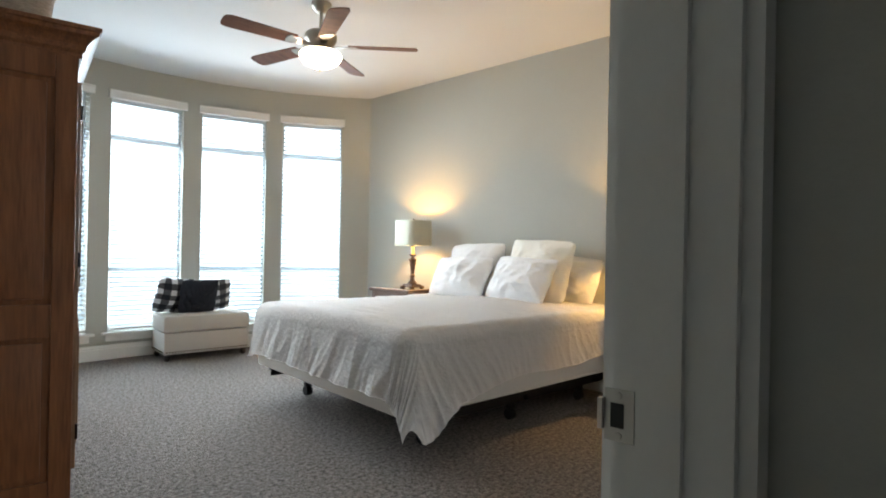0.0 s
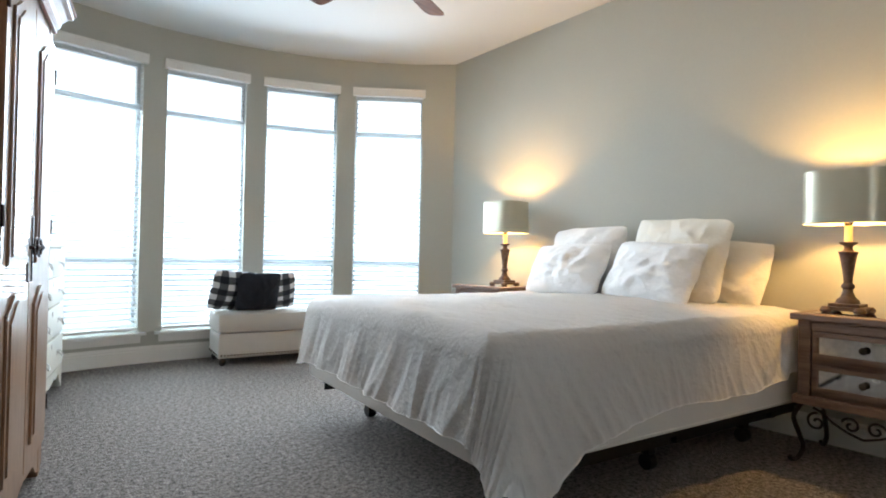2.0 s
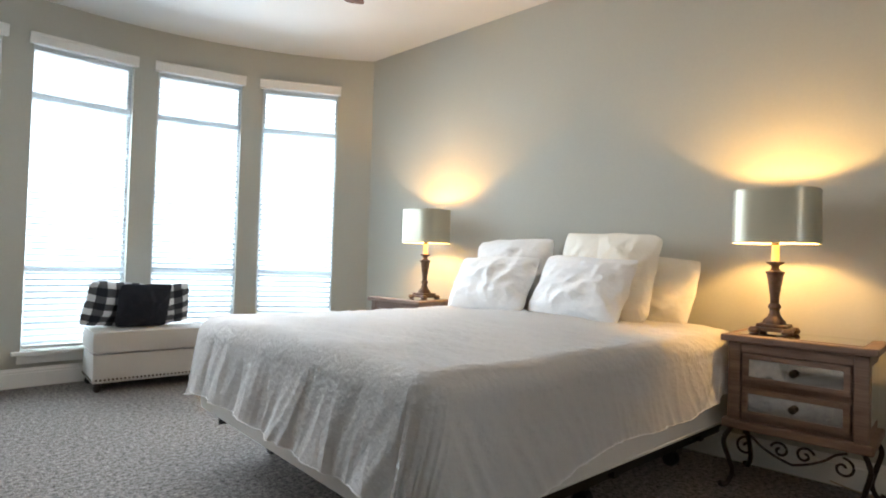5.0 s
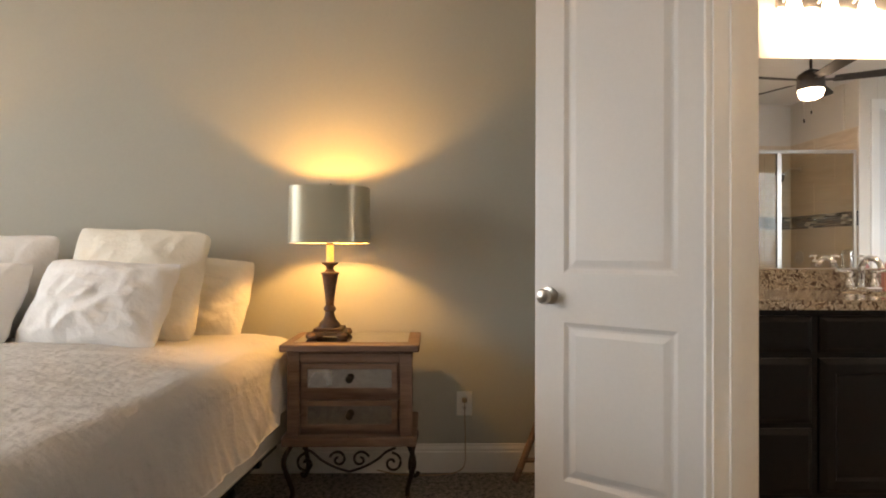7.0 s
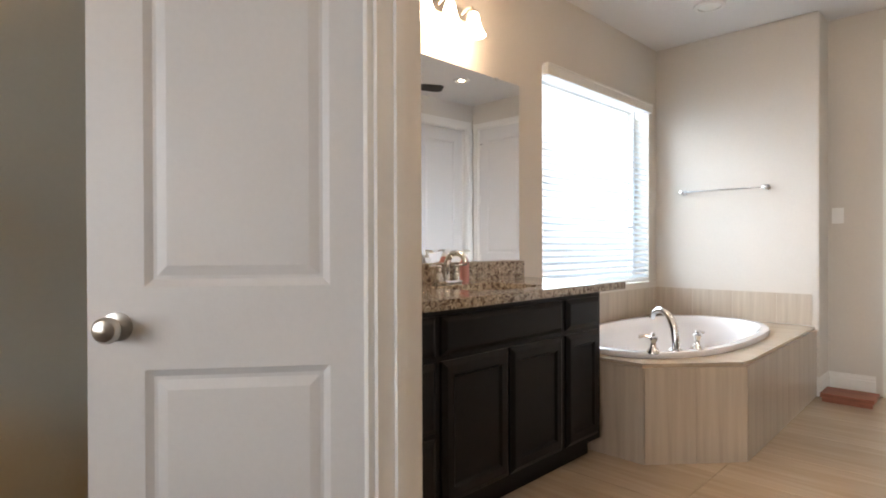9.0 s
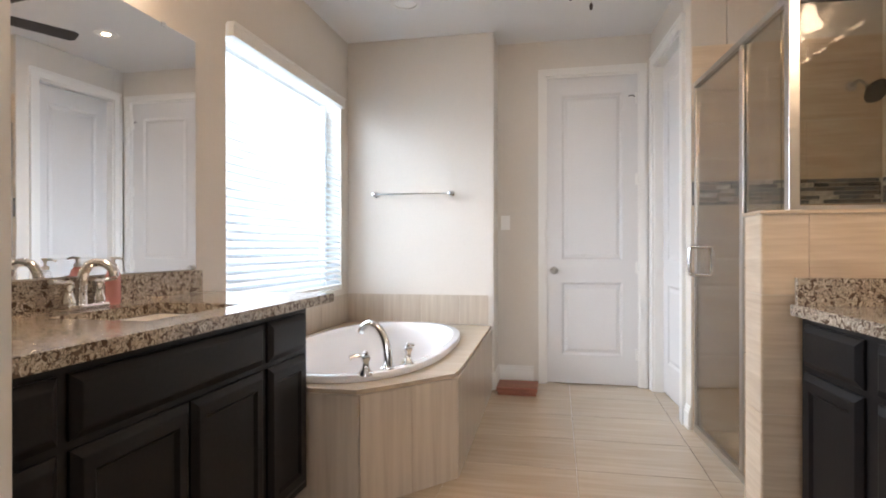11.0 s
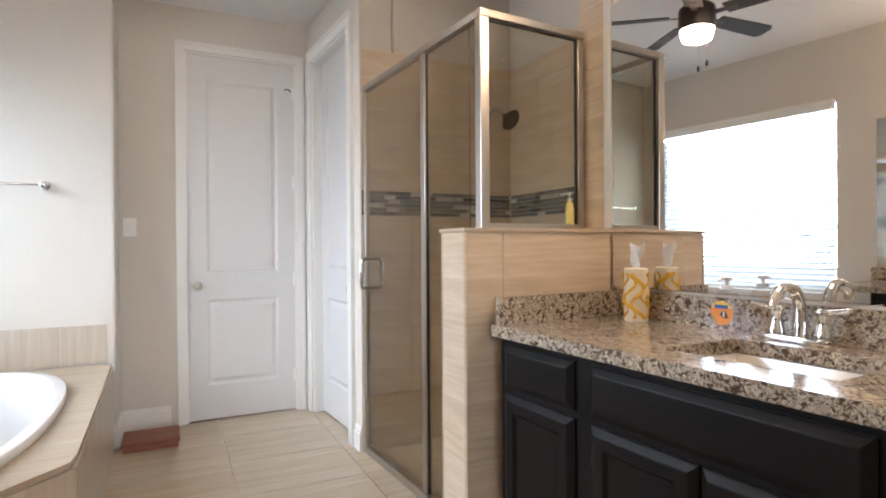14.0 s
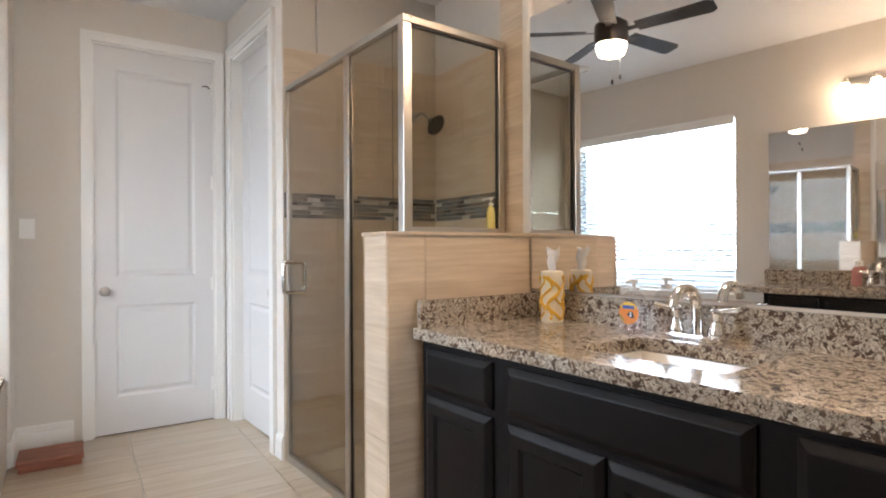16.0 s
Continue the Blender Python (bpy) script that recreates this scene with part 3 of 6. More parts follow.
def window(name, m, w, h, rails, label):
    """Vinyl window: frame, meeting rails and panes. Local x across, y into the room, z up from the sill."""
    wd = thing(name, m, label, "window", "")
    f = 0.04
    part("window_frame", boxes((-w / 2, -0.05, 0, -w / 2 + f, 0, h), (w / 2 - f, -0.05, 0, w / 2, 0, h), (-w / 2 + f, -0.05, 0, w / 2 - f, 0, f), (-w / 2 + f, -0.05, h - f, w / 2 - f, 0, h)), M_VINYL, wd)
    zs = [f, *[z for r in rails for z in (r - 0.025, r + 0.025)], h - f]
    for r in rails:
        part("meeting_rail", boxes((-w / 2 + f, -0.05, r - 0.025, w / 2 - f, 0, r + 0.025)), M_VINYL, wd)
    for z0, z1 in zip(zs[0::2], zs[1::2]):
        p = part("pane", boxes((-w / 2 + f, -0.028, z0, w / 2 - f, -0.024, z1)), M_PANE, wd)
        p.visible_shadow = False
    return tagged(wd, kind="structure")


for i, (a, hw) in enumerate(BAY):
    w = 2 * BR * math.sin(radians(hw * 0.94))
    x, y = polar(a, BR + 0.085)
    m = pose(x, y, SILL, 0, 0, -a) @ pose(0, 0, 0, 0, 0, 180)
    window("window_%d" % (i + 1), m, w + 0.05, HEAD - SILL, (0.58, 1.82), "tall white vinyl bay window with a transom")
    x, y = polar(a, BR - 0.005)
    blind(pose(x, y, SILL + 0.012, 0, 0, 180 - a), w - 0.012, 2.485 - SILL - 0.012, "white two-inch slat blind, lowered and half open", -20, "bay window blinds")
    x, y = polar(a, BR * math.cos(radians(hw)))
    bm = boxes((-w / 2 - 0.05, -0.01, -0.022, w / 2 + 0.05, 0.06, 0.0), (-w / 2 - 0.02, 0.0, -0.085, w / 2 + 0.02, 0.022, -0.022), bevel=0.003)
    bmesh.ops.transform(bm, matrix=pose(x, y, SILL, 0, 0, 180 - a), verts=bm.verts)
    setting("window_sill", bm, M_TRIM, "white painted window sill and apron", "window sill")
    x, y = polar(a, BR + 0.20)
    c, s = polar(a, 0)
    window_light(look((x, y, (SILL + HEAD) / 2 + 0.15), (c, s, 0.2)), w + 0.05, HEAD - SILL, BAY_WATTS)
bm = bmesh.new()
arc_block(bm, -60, 70, BR + 1.6, BR + 1.65, -0.3, 5.5)
setting("backdrop", bm, M_GLOW, "bright overcast daylight beyond the bay windows", "backdrop")
setting("backdrop", boxes((8.2, -6.0, -0.3, 8.25, 4.0, 5.5)), M_GLOW, "bright overcast daylight beyond the bathroom window", "backdrop")
WW = WIN_Y[1] - WIN_Y[0]
wy = (WIN_Y[0] + WIN_Y[1]) / 2
window("window_5", pose(6.27, wy, WIN_Z[0], 0, 0, 90), WW, WIN_Z[1] - WIN_Z[0], (), "wide white vinyl bathroom window")
blind(pose(6.165, wy, WIN_Z[0] + 0.006, 0, 0, 90), WW - 0.015, WIN_Z[1] - WIN_Z[0] + 0.005, "white two-inch slat blind, lowered and half closed", -28, "", over=-0.002)
window_light(look((6.45, wy, 1.65), (5, wy, 1.15)), WW, WIN_Z[1] - WIN_Z[0], BATH_WATTS, 130, (0.67, 0.85, 1.0))

# ---- bedroom things ----
def wob(x, y, z, s, seed=0.0):
    return noise.noise(Vector((x * s + seed, y * s - seed, z * s + 2 * seed)))


BED = pose(3.96, 3.62, 0, 0, 0, -5.0)        # x from foot to head, y across
BL, BW = 2.03, 1.70
bf = thing("bed_frame", BED, "black steel bed frame on casters", "bed frame")
for y in (0.05, BW - 0.08):
    part("side_rail", boxes((0.07, y, 0.19, BL, y + 0.03, 0.225), (0.07, y + (0.027 if y < 1 else 0), 0.15, BL, y + (0.03 if y < 1 else 0.003), 0.19)), M_STEEL, bf)
for x in (0.28, 1.0, 1.75):
    part("cross_bar", boxes((x, 0.05, 0.16, x + 0.035, BW - 0.05, 0.19)), M_STEEL, bf)
    for y in (0.20, BW - 0.20):
        leg = part("leg", boxes((x - 0.005, y - 0.02, 0.07, x + 0.04, y + 0.02, 0.19), bevel=0.003), M_STEEL, bf)
        part("caster", lathe(bmesh.new(), [(0.012, -0.022), (0.034, -0.022), (0.036, -0.012), (0.036, 0.012), (0.034, 0.022), (0.012, 0.022)], 18, pose(x + 0.018, y, 0.036, 0, 90, 0)), M_STEEL, leg, "black rubber caster", True)
bs = thing("box_spring", BED, "white cloth box spring on the steel frame", "box spring")
part("body", boxes((0.0, 0.0, 0.226, BL, BW, 0.43), bevel=0.03), M_BOX, bs, smooth=True)
part("piping", tube(bmesh.new(), [(0.005, 0.03, 0.245), (0.03, 0.005, 0.245), (BL - 0.03, 0.005, 0.245), (BL, 0.03, 0.245)], 0.006, 6), M_BOX, bs)
mt = thing("mattress", BED, "white mattress under the bedspread", "mattress")
part("body", boxes((0.01, 0.01, 0.432, BL, BW - 0.01, 0.645), bevel=0.04), M_BOX, mt, smooth=True)


def bedspread():
    """White bedspread: lies on the mattress and hangs over the foot and both sides in soft folds."""
    bm = bmesh.new()
    na, nb = 300, 290
    r, top = 0.085, 0.672
    grid = []
    for i in range(na + 1):
        row = []
        for j in range(nb + 1):
            f = j / nb
            a = -0.34 + (BL + 0.30) * i / na
            near = 0.38 - 0.13 * max(0.0, a / BL) + 0.018 * math.sin(a * 6.0) + 0.16 * math.exp(-((a - 0.05) / 0.2) ** 2)
            far = 0.35 - 0.03 * max(0.0, a / BL)
            b = -near + (BW + near + far) * f
            da, db = max(0.0, r - 0.03 - a), max(0.0, r - 0.03 - b, b - (BW - r + 0.03))
            d = math.hypot(da, db)
            d = min(d, (0.60 if b < BW / 2 else 0.42) + 0.012 * math.sin(7 * a + 5 * b))
            sx = -da / d if d else 0.0
            sy = (-db if b < BW / 2 else db) / d if d else 0.0
            ca, cb = max(a, r - 0.03), min(max(b, r - 0.03), BW - r + 0.03)
            if d < r * math.pi / 2:
                out, down = r * math.sin(d / r), r * (1 - math.cos(d / r))
            else:
                e = d - r * math.pi / 2
                out, down = r + (0.13 if b < BW / 2 else 0.08) * e, r + e * 0.985
            hang = max(0.0, down - 0.04) / 0.4
            foot = da / (da + db) if da + db > 0 else 0.5
            along = b * foot + a * (1 - foot) + 0.6 * math.atan2(da + 1e-6, db + 1e-6)
            lean = along - 0.35 * down + 0.10 * wob(a, b, 0, 2.2)
            fold = 0.008 * math.sin(lean * 21) * (0.4 + foot) + 0.005 * math.sin(lean * 47 + 5 * wob(a, b, 6, 3)) * foot + 0.016 * wob(lean * 2.2, down * 0.8, 3, 2.4)
            head = min(1.0, max(0.0, (a - 1.25) / 0.45)) * (1 - foot)
            fold += head * (0.035 + 0.016 * math.sin((a + 1.2 * down) * 34 + 3 * wob(a, b, 8, 3)))
            out += hang * fold
            crease = 0.008 * wob(a, b, 0, 3) + 0.004 * wob(a * 1.6, b, 1, 8) - 0.006 * abs(wob(a + 0.5 * b, b * 0.5 - 0.3 * a, 5, 7)) - 0.004 * abs(wob(a * 0.6, b, 2, 15)) + 0.0015 * wob(a, b, 11, 60)
            slant = wob(lean * 7, down * 1.6, 4, 2.2)
            out += min(1, hang) * (0.016 * (1 - abs(slant)) ** 2 + 0.004 * abs(wob(lean * 3, down, 9, 9)) + 0.0015 * wob(a, b, 13, 55))
            puff = 0.028 * math.sin(math.pi * min(1, max(0, b / BW))) * (1 if a > 0 else max(0, 1 + a * 8))
            row.append(bm.verts.new((ca + sx * out, cb + sy * out, top - down + crease * (1 - 0.5 * min(1, hang)) + puff)))
        grid.append(row)
    for i in range(na):
        for j in range(nb):
            bm.faces.new((grid[i][j], grid[i + 1][j], grid[i + 1][j + 1], grid[i][j + 1]))
    line = [grid[na - i][0].co.copy() for i in range(na)] + [v.co.copy() for v in grid[0]]
    edge = line[:1]
    for p in line:
        if (p - edge[-1]).length > 0.012:
            edge.append(p)
    bmesh.ops.solidify(bm, geom=bm.faces[:], thickness=-0.012)
    return bm, edge


spread = thing("bedspread", BED, "rumpled white matelasse bedspread hanging over the bed", "bedspread")
cloth, edge = bedspread()
part("cloth", cloth, M_LINEN, spread, smooth=True)
part("hem", tube(bmesh.new(), edge, 0.0022, 6), M_LINEN, spread, "stitched hem", True)


def pillow_mesh(w, h, t, seed, n=52):
    bm = bmesh.new()
    sheets = []
    for s in (1, -1):
        g = []
        for i in range(n + 1):
            row = []
            for j in range(n + 1):
                u, v = 2 * i / n - 1, 2 * j / n - 1
                pin = 1 - 0.05 * (1 - abs(u) ** 3)
                pih = 1 - 0.05 * (1 - abs(v) ** 3)
                x, z = u * w / 2 * pih * 1.0, v * h / 2 * pin
                prof = max(0.0, (1 - abs(u) ** 2.2) * (1 - abs(v) ** 2.2)) ** 0.68
                k = 0.15 * wob(u * 1.3, v * 1.3, s, 1.6, seed) + 0.08 * wob(u, v, s, 5, seed)
                y = s * (t / 2 * prof * (1 + k) + 0.002)
                y -= s * 0.017 * prof ** 0.5 * abs(wob(u * 1.4 + 0.5 * v, v * 0.8 - u * 0.4, s, 2.2, seed + 1)) ** 0.8
                y += 0.006 * wob(u, v, 5, 4.5, seed) * prof ** 0.4
                y += 0.016 * prof * math.sin(7 * (u * math.cos(seed) + v * math.sin(seed)) + 5 * wob(u, v, 0, 1.2, seed)) * abs(wob(u, v, 1, 1.1, seed + 3))
                rr = 1 - 0.09 * (u * v) ** 4 + 0.045 * wob(u, v, 2, 2.6, seed) * max(abs(u), abs(v)) ** 3
                row.append(bm.verts.new((x * rr, y, z * rr + h / 2)))
            g.append(row)
        for i in range(n):
            for j in range(n):
                q = (g[i][j], g[i + 1][j], g[i + 1][j + 1], g[i][j + 1])
                bm.faces.new(q if s < 0 else q[::-1])
        sheets.append(g)
    a, b = sheets
    rim = [(i, 0) for i in range(n)] + [(n, j) for j in range(n)] + [(i, n) for i in range(n, 0, -1)] + [(0, j) for j in range(n, 0, -1)]
    for p, q in zip(rim, rim[1:] + rim[:1]):
        bm.faces.new((a[p[0]][p[1]], a[q[0]][q[1]], b[q[0]][q[1]], b[p[0]][p[1]]))
    return bm


def pillow(m, w, h, t, material, label, seed, name="pillow", group="bed pillows"):
    ob = new(name, mesh(pillow_mesh(w, h, t, seed), name, material, True))
    ob.matrix_world = m
    return tagged(ob, label, "pillow", group)


# local x of a pillow runs along the headboard wall, y is its thickness
pillow(pose(5.60, 4.18, 0.672, 27, -2, 84), 0.62, 0.40, 0.21, M_PILLOW, "white cotton boudoir pillow propped on the bedspread", 1.0)
pillow(pose(5.58, 4.77, 0.672, 29, 1, 91), 0.62, 0.395, 0.21, M_PILLOW, "white cotton boudoir pillow propped on the bedspread", 2.3)
pillow(pose(5.76, 4.12, 0.665, 17, -2, 85), 0.64, 0.53, 0.22, M_CREAM, "large cream euro pillow behind the front pillow", 3.1)
pillow(pose(5.77, 4.75, 0.665, 18, 2, 91), 0.62, 0.50, 0.22, M_PILLOW, "large white euro pillow behind the front pillow", 4.4)
pillow(pose(5.93, 3.99, 0.668, 15, -5, 88), 0.68, 0.40, 0.20, M_CREAM, "cream bed pillow against the wall", 5.2)


def nightstand(m, label):
    """Rustic nightstand with mirrored drawer fronts on scrolled iron legs. Local x towards the wall, y along it, centred."""
    ns = thing("nightstand", m, label, "nightstand", "nightstands")
    d, w, z0, z1 = 0.36, 0.50, 0.27, 0.655
    part("top", boxes((-0.02, -w / 2 - 0.035, z1, d, w / 2 + 0.035, z1 + 0.03), bevel=0.007), M_RUSTIC, ns)
    part("glass_inlay", boxes((0.03, -w / 2 + 0.015, z1 + 0.0302, d - 0.04, w / 2 - 0.015, z1 + 0.034)), M_AGEDMIRROR, ns, "aged mirror inlay in the top")
    part("body", boxes((0.02, -w / 2 + 0.001, z0 + 0.035, d - 0.01, w / 2 - 0.001, z1 - 0.001)), M_RUSTIC, ns)
    for y in (-w / 2, w / 2):
        s = 1 if y > 0 else -1
        part("corner_post", boxes((0.0, y - 0.045 if s > 0 else y - 0.006, z0 + 0.03, 0.055, y + 0.006 if s > 0 else y + 0.045, z1), bevel=0.004), M_RUSTIC, ns)
        part("side_mirror", boxes((0.08, y, z0 + 0.09, d - 0.05, y + s * 0.004, z1 - 0.05)), M_AGEDMIRROR, ns)
    part("base_moulding", boxes((-0.02, -w / 2 - 0.025, z0, d, w / 2 + 0.025, z0 + 0.04), bevel=0.009), M_RUSTIC, ns)
    part("top_rail", boxes((0.004, -w / 2 + 0.046, z1 - 0.045, 0.02, w / 2 - 0.046, z1), bevel=0.002), M_RUSTIC, ns)
    for k, (a, b) in enumerate(((0.335, 0.455), (0.485, 0.605))):
        fr = ring_plate((-0.195, a, 0.195, b), (-0.172, a + 0.022, 0.172, b - 0.022), -0.004, 0.02)
        bmesh.ops.transform(fr, matrix=Matrix(((0, 1, 0, 0), (1, 0, 0, 0), (0, 0, 1, 0), (0, 0, 0, 1))), verts=fr.verts)
        dr = part("drawer", fr, M_RUSTIC, ns)
        part("mirror_front", boxes((0.004, -0.172, a + 0.022, 0.010, 0.172, b - 0.022)), M_AGEDMIRROR, dr, "aged mirror drawer front")
        part("knob", lathe(bmesh.new(), [(0.004, 0), (0.005, 0.012), (0.014, 0.018), (0.016, 0.024), (0.011, 0.031), (0.001, 0.033)], 16, pose(0.004, 0, (a + b) / 2, 0, -90, 0)), M_KNOB, dr, "dark round drawer knob", True)
    for sx, x in ((-1, 0.02), (1, d - 0.04)):
        for s in (-1, 1):
            y = s * (w / 2 - 0.01)
            pts = curve_pts([(x, y, z0), (x + sx * 0.03, y + s * 0.025, z0 - 0.06), (x + sx * 0.012, y + s * 0.008, 0.13), (x - sx * 0.004, y - s * 0.004, 0.07), (x + sx * 0.012, y + s * 0.01, 0.02), (x + sx * 0.035, y + s * 0.028, 0.010), (x + sx * 0.042, y + s * 0.034, 0.024)], 8)
            part("leg", tube(bmesh.new(), pts, 0.0105, 8), M_IRON, ns, "scrolled wrought iron leg", True)
    for x in (0.0,):
        for s in (-1, 1):
            def scroll(cx, cz, r0, turns, a0, sgn):
                return [(x, s * (cx + (r0 * (1 - 0.8 * t)) * math.cos(a0 + sgn * turns * 2 * math.pi * t)), cz + (r0 * (1 - 0.8 * t)) * math.sin(a0 + sgn * turns * 2 * math.pi * t)) for t in [i / 26 for i in range(27)]]
            part("scroll", tube(bmesh.new(), scroll(0.175, 0.20, 0.042, 1.2, 1.6, -1), 0.0055, 6), M_IRON, ns, "iron scroll under the apron", True)
            part("scroll", tube(bmesh.new(), scroll(0.045, 0.215, 0.036, 1.2, 0.3, 1), 0.0055, 6), M_IRON, ns, "iron scroll under the apron", True)
            part("scroll", tube(bmesh.new(), curve_pts([(x, 0, 0.165), (x, s * 0.06, 0.185), (x, s * 0.115, 0.215), (x, s * 0.15, 0.245), (x, s * 0.19, 0.262)], 8), 0.0055, 6), M_IRON, ns, "iron scroll under the apron", True)
    return ns


nightstand(pose(5.66, 3.135, 0), "weathered brown nightstand with mirrored drawers and iron legs")
nightstand(pose(5.66, 5.66, 0), "weathered brown nightstand with mirrored drawers beyond the bed")


def table_lamp(m, label, watts):
    """Carved candlestick lamp with a silver oval drum shade."""
    lp = thing("table_lamp", m, label, "table lamp", "bedside lamps")
    bm = boxes((-0.075, -0.075, 0.012, 0.075, 0.075, 0.03), (-0.062, -0.062, 0.03, 0.062, 0.062, 0.045), bevel=0.006)
    part("plinth", bm, M_LAMPBASE, lp)
    for sx in (-1, 1):
        for sy in (-1, 1):
            part("foot", lathe(bmesh.new(), [(0.012, 0), (0.022, 0.004), (0.026, 0.016), (0.016, 0.030)], 10, pose(sx * 0.066, sy * 0.066, 0)), M_LAMPBASE, lp, smooth=True)
    part("stem", lathe(bmesh.new(), [(0.05, 0.044), (0.046, 0.06), (0.03, 0.075), (0.022, 0.095), (0.020, 0.11), (0.028, 0.12), (0.026, 0.13), (0.018, 0.14), (0.020, 0.17), (0.027, 0.22), (0.035, 0.265), (0.036, 0.272), (0.040, 0.276), (0.040, 0.284), (0.024, 0.288), (0.016, 0.30), (0.018, 0.31), (0.036, 0.322), (0.038, 0.328), (0.012, 0.33)], 12), M_LAMPBASE, lp, "carved fluted bronze stem", True)
    part("candle_sleeve", lathe(bmesh.new(), [(0.016, 0.33), (0.016, 0.40), (0.013, 0.405)], 14), M_CANDLE, lp, "glowing candle sleeve", True)
    part("socket", lathe(bmesh.new(), [(0.012, 0.405), (0.017, 0.41), (0.017, 0.45), (0.010, 0.455)], 14), M_KNOB, lp, smooth=True)
    bm, bi = bmesh.new(), bmesh.new()
    z0, z1 = 0.412, 0.655
    for b, off in ((bm, 0.0), (bi, -0.004)):
        rings = []
        for z, k in ((z0, 1.0), (z0 + 0.008, 1.0), (z1 - 0.008, 0.985), (z1, 0.985)):
            ring = []
            for i in range(64):
                a = 2 * math.pi * i / 64
                c, s = math.cos(a), math.sin(a)
                e = 2 / 3.2
                ring.append(b.verts.new(((0.14 * k + off) * math.copysign(abs(c) ** e, c), (0.174 * k + off) * math.copysign(abs(s) ** e, s), z)))
            rings.append(ring)
        for p, q in zip(rings, rings[1:]):
            for i in range(64):
                b.faces.new((p[i], p[(i + 1) % 64], q[(i + 1) % 64], q[i]))
    sh = part("shade", bm, M_SHADE, lp, "silver sage satin drum shade", True)
    part("lining", bi, M_SHADEIN, sh, "white shade lining", True)
    part("harp", tube(bmesh.new(), curve_pts([(0, -0.02, 0.43), (0, -0.05, 0.50), (0, -0.04, 0.60), (0, 0, 0.645), (0, 0.04, 0.60), (0, 0.05, 0.50), (0, 0.02, 0.43)], 6), 0.002, 6), M_KNOB, lp)
    part("finial", lathe(bmesh.new(), [(0.006, 0.645), (0.011, 0.652), (0.008, 0.662), (0.010, 0.668), (0.001, 0.676)], 12), M_KNOB, lp, smooth=True)
    p = m @ Vector((0, 0, 0.545))
    bulb(p, watts, radius=0.026)
    return lp


table_lamp(pose(5.84, 3.25, 0.689), "bronze candlestick lamp with a silver drum shade, lit", LAMP_WATTS)
table_lamp(pose(5.84, 5.53, 0.689), "bronze candlestick lamp with a silver drum shade, lit", LAMP_WATTS)

out = thing("wall_outlet", pose(6.0795, 2.64, 0.33), "white duplex wall outlet with a lamp cord", "outlet")
part("plate", boxes((-0.006, -0.037, -0.058, 0, 0.037, 0.058), bevel=0.003), M_PLASTIC, out)
for z in (-0.02, 0.02):
    s = part("socket", boxes((-0.008, -0.016, z - 0.014, -0.006, 0.016, z + 0.014)), M_PLASTIC, out)
    part("slot", boxes((-0.0085, -0.008, z - 0.004, -0.0078, -0.005, z + 0.006), (-0.0085, 0.005, z - 0.004, -0.0078, 0.008, z + 0.006)), M_SLOT, s)
plug = thing("lamp_cord", pose(6.0795, 2.64, 0.33), "thin brown lamp cord plugged in the outlet", "cord")
part("plug", boxes((-0.032, -0.012, 0.010, -0.0085, 0.012, 0.032), bevel=0.003), M_CORD, plug)
part("cord", tube(bmesh.new(), curve_pts([(-0.03, 0, 0.02), (-0.04, 0, -0.05), (-0.03, -0.004, -0.2), (-0.04, 0.01, -0.30), (-0.06, 0.12, -0.322), (-0.05, 0.3, -0.324), (-0.03, 0.42, -0.31)], 8), 0.003, 6), M_CORD, plug)

# ceiling fan
fan = thing("ceiling_fan", pose(4.30, 4.88, H), "ceiling fan with walnut blades and a lit glass bowl", "ceiling fan")
part("canopy", lathe(bmesh.new(), [(0.07, 0.0), (0.068, -0.02), (0.045, -0.05), (0.018, -0.06)], 24), M_FANMETAL, fan, smooth=True)
part("downrod", lathe(bmesh.new(), [(0.012, -0.05), (0.012, -0.19)], 12), M_FANMETAL, fan, smooth=True)
part("motor", lathe(bmesh.new(), [(0.02, -0.175), (0.05, -0.185), (0.095, -0.20), (0.108, -0.215), (0.108, -0.25), (0.095, -0.268), (0.085, -0.29), (0.05, -0.31), (0.04, -0.325)], 32), M_FANMETAL, fan, "brushed nickel motor housing", True)
part("light_collar", lathe(bmesh.new(), [(0.045, -0.31), (0.085, -0.325), (0.128, -0.333), (0.130, -0.340), (0.06, -0.345)], 32), M_FANMETAL, fan, smooth=True)
part("bowl", lathe(bmesh.new(), [(0.134, -0.341), (0.143, -0.352), (0.136, -0.380), (0.108, -0.410), (0.075, -0.425), (0.05, -0.437), (0.012, -0.446)], 32), M_BOWL, fan, "glowing alabaster bowl", True)
part("finial", lathe(bmesh.new(), [(0.011, -0.444), (0.014, -0.452), (0.006, -0.458), (0.007, -0.464), (0.001, -0.468)], 14), M_FANMETAL, fan, smooth=True)
for a in (-43, 29, 101, 173, 245):
    m = pose(0, 0, -0.285, 0, 0, a)
    iron = bmesh.new()
    prism(iron, [(0.08, -0.014), (0.16, -0.03), (0.235, -0.046), (0.25, -0.02), (0.25, 0.02), (0.235, 0.046), (0.16, 0.03), (0.08, 0.014)], -0.012, -0.006, m @ pose(0, 0, 0, 11, 0, 0))
    part("blade_iron", iron, M_FANMETAL, fan)
    bl = bmesh.new()
    prism(bl, [(0.19, -0.055), (0.62, -0.068), (0.655, -0.055), (0.665, -0.03), (0.665, 0.03), (0.655, 0.055), (0.62, 0.068), (0.19, 0.055)], -0.006, 0.0, m @ pose(0, 0, 0, 11, 0, 0))
    part("blade", bl, M_FANWOOD, fan, "walnut fan blade")

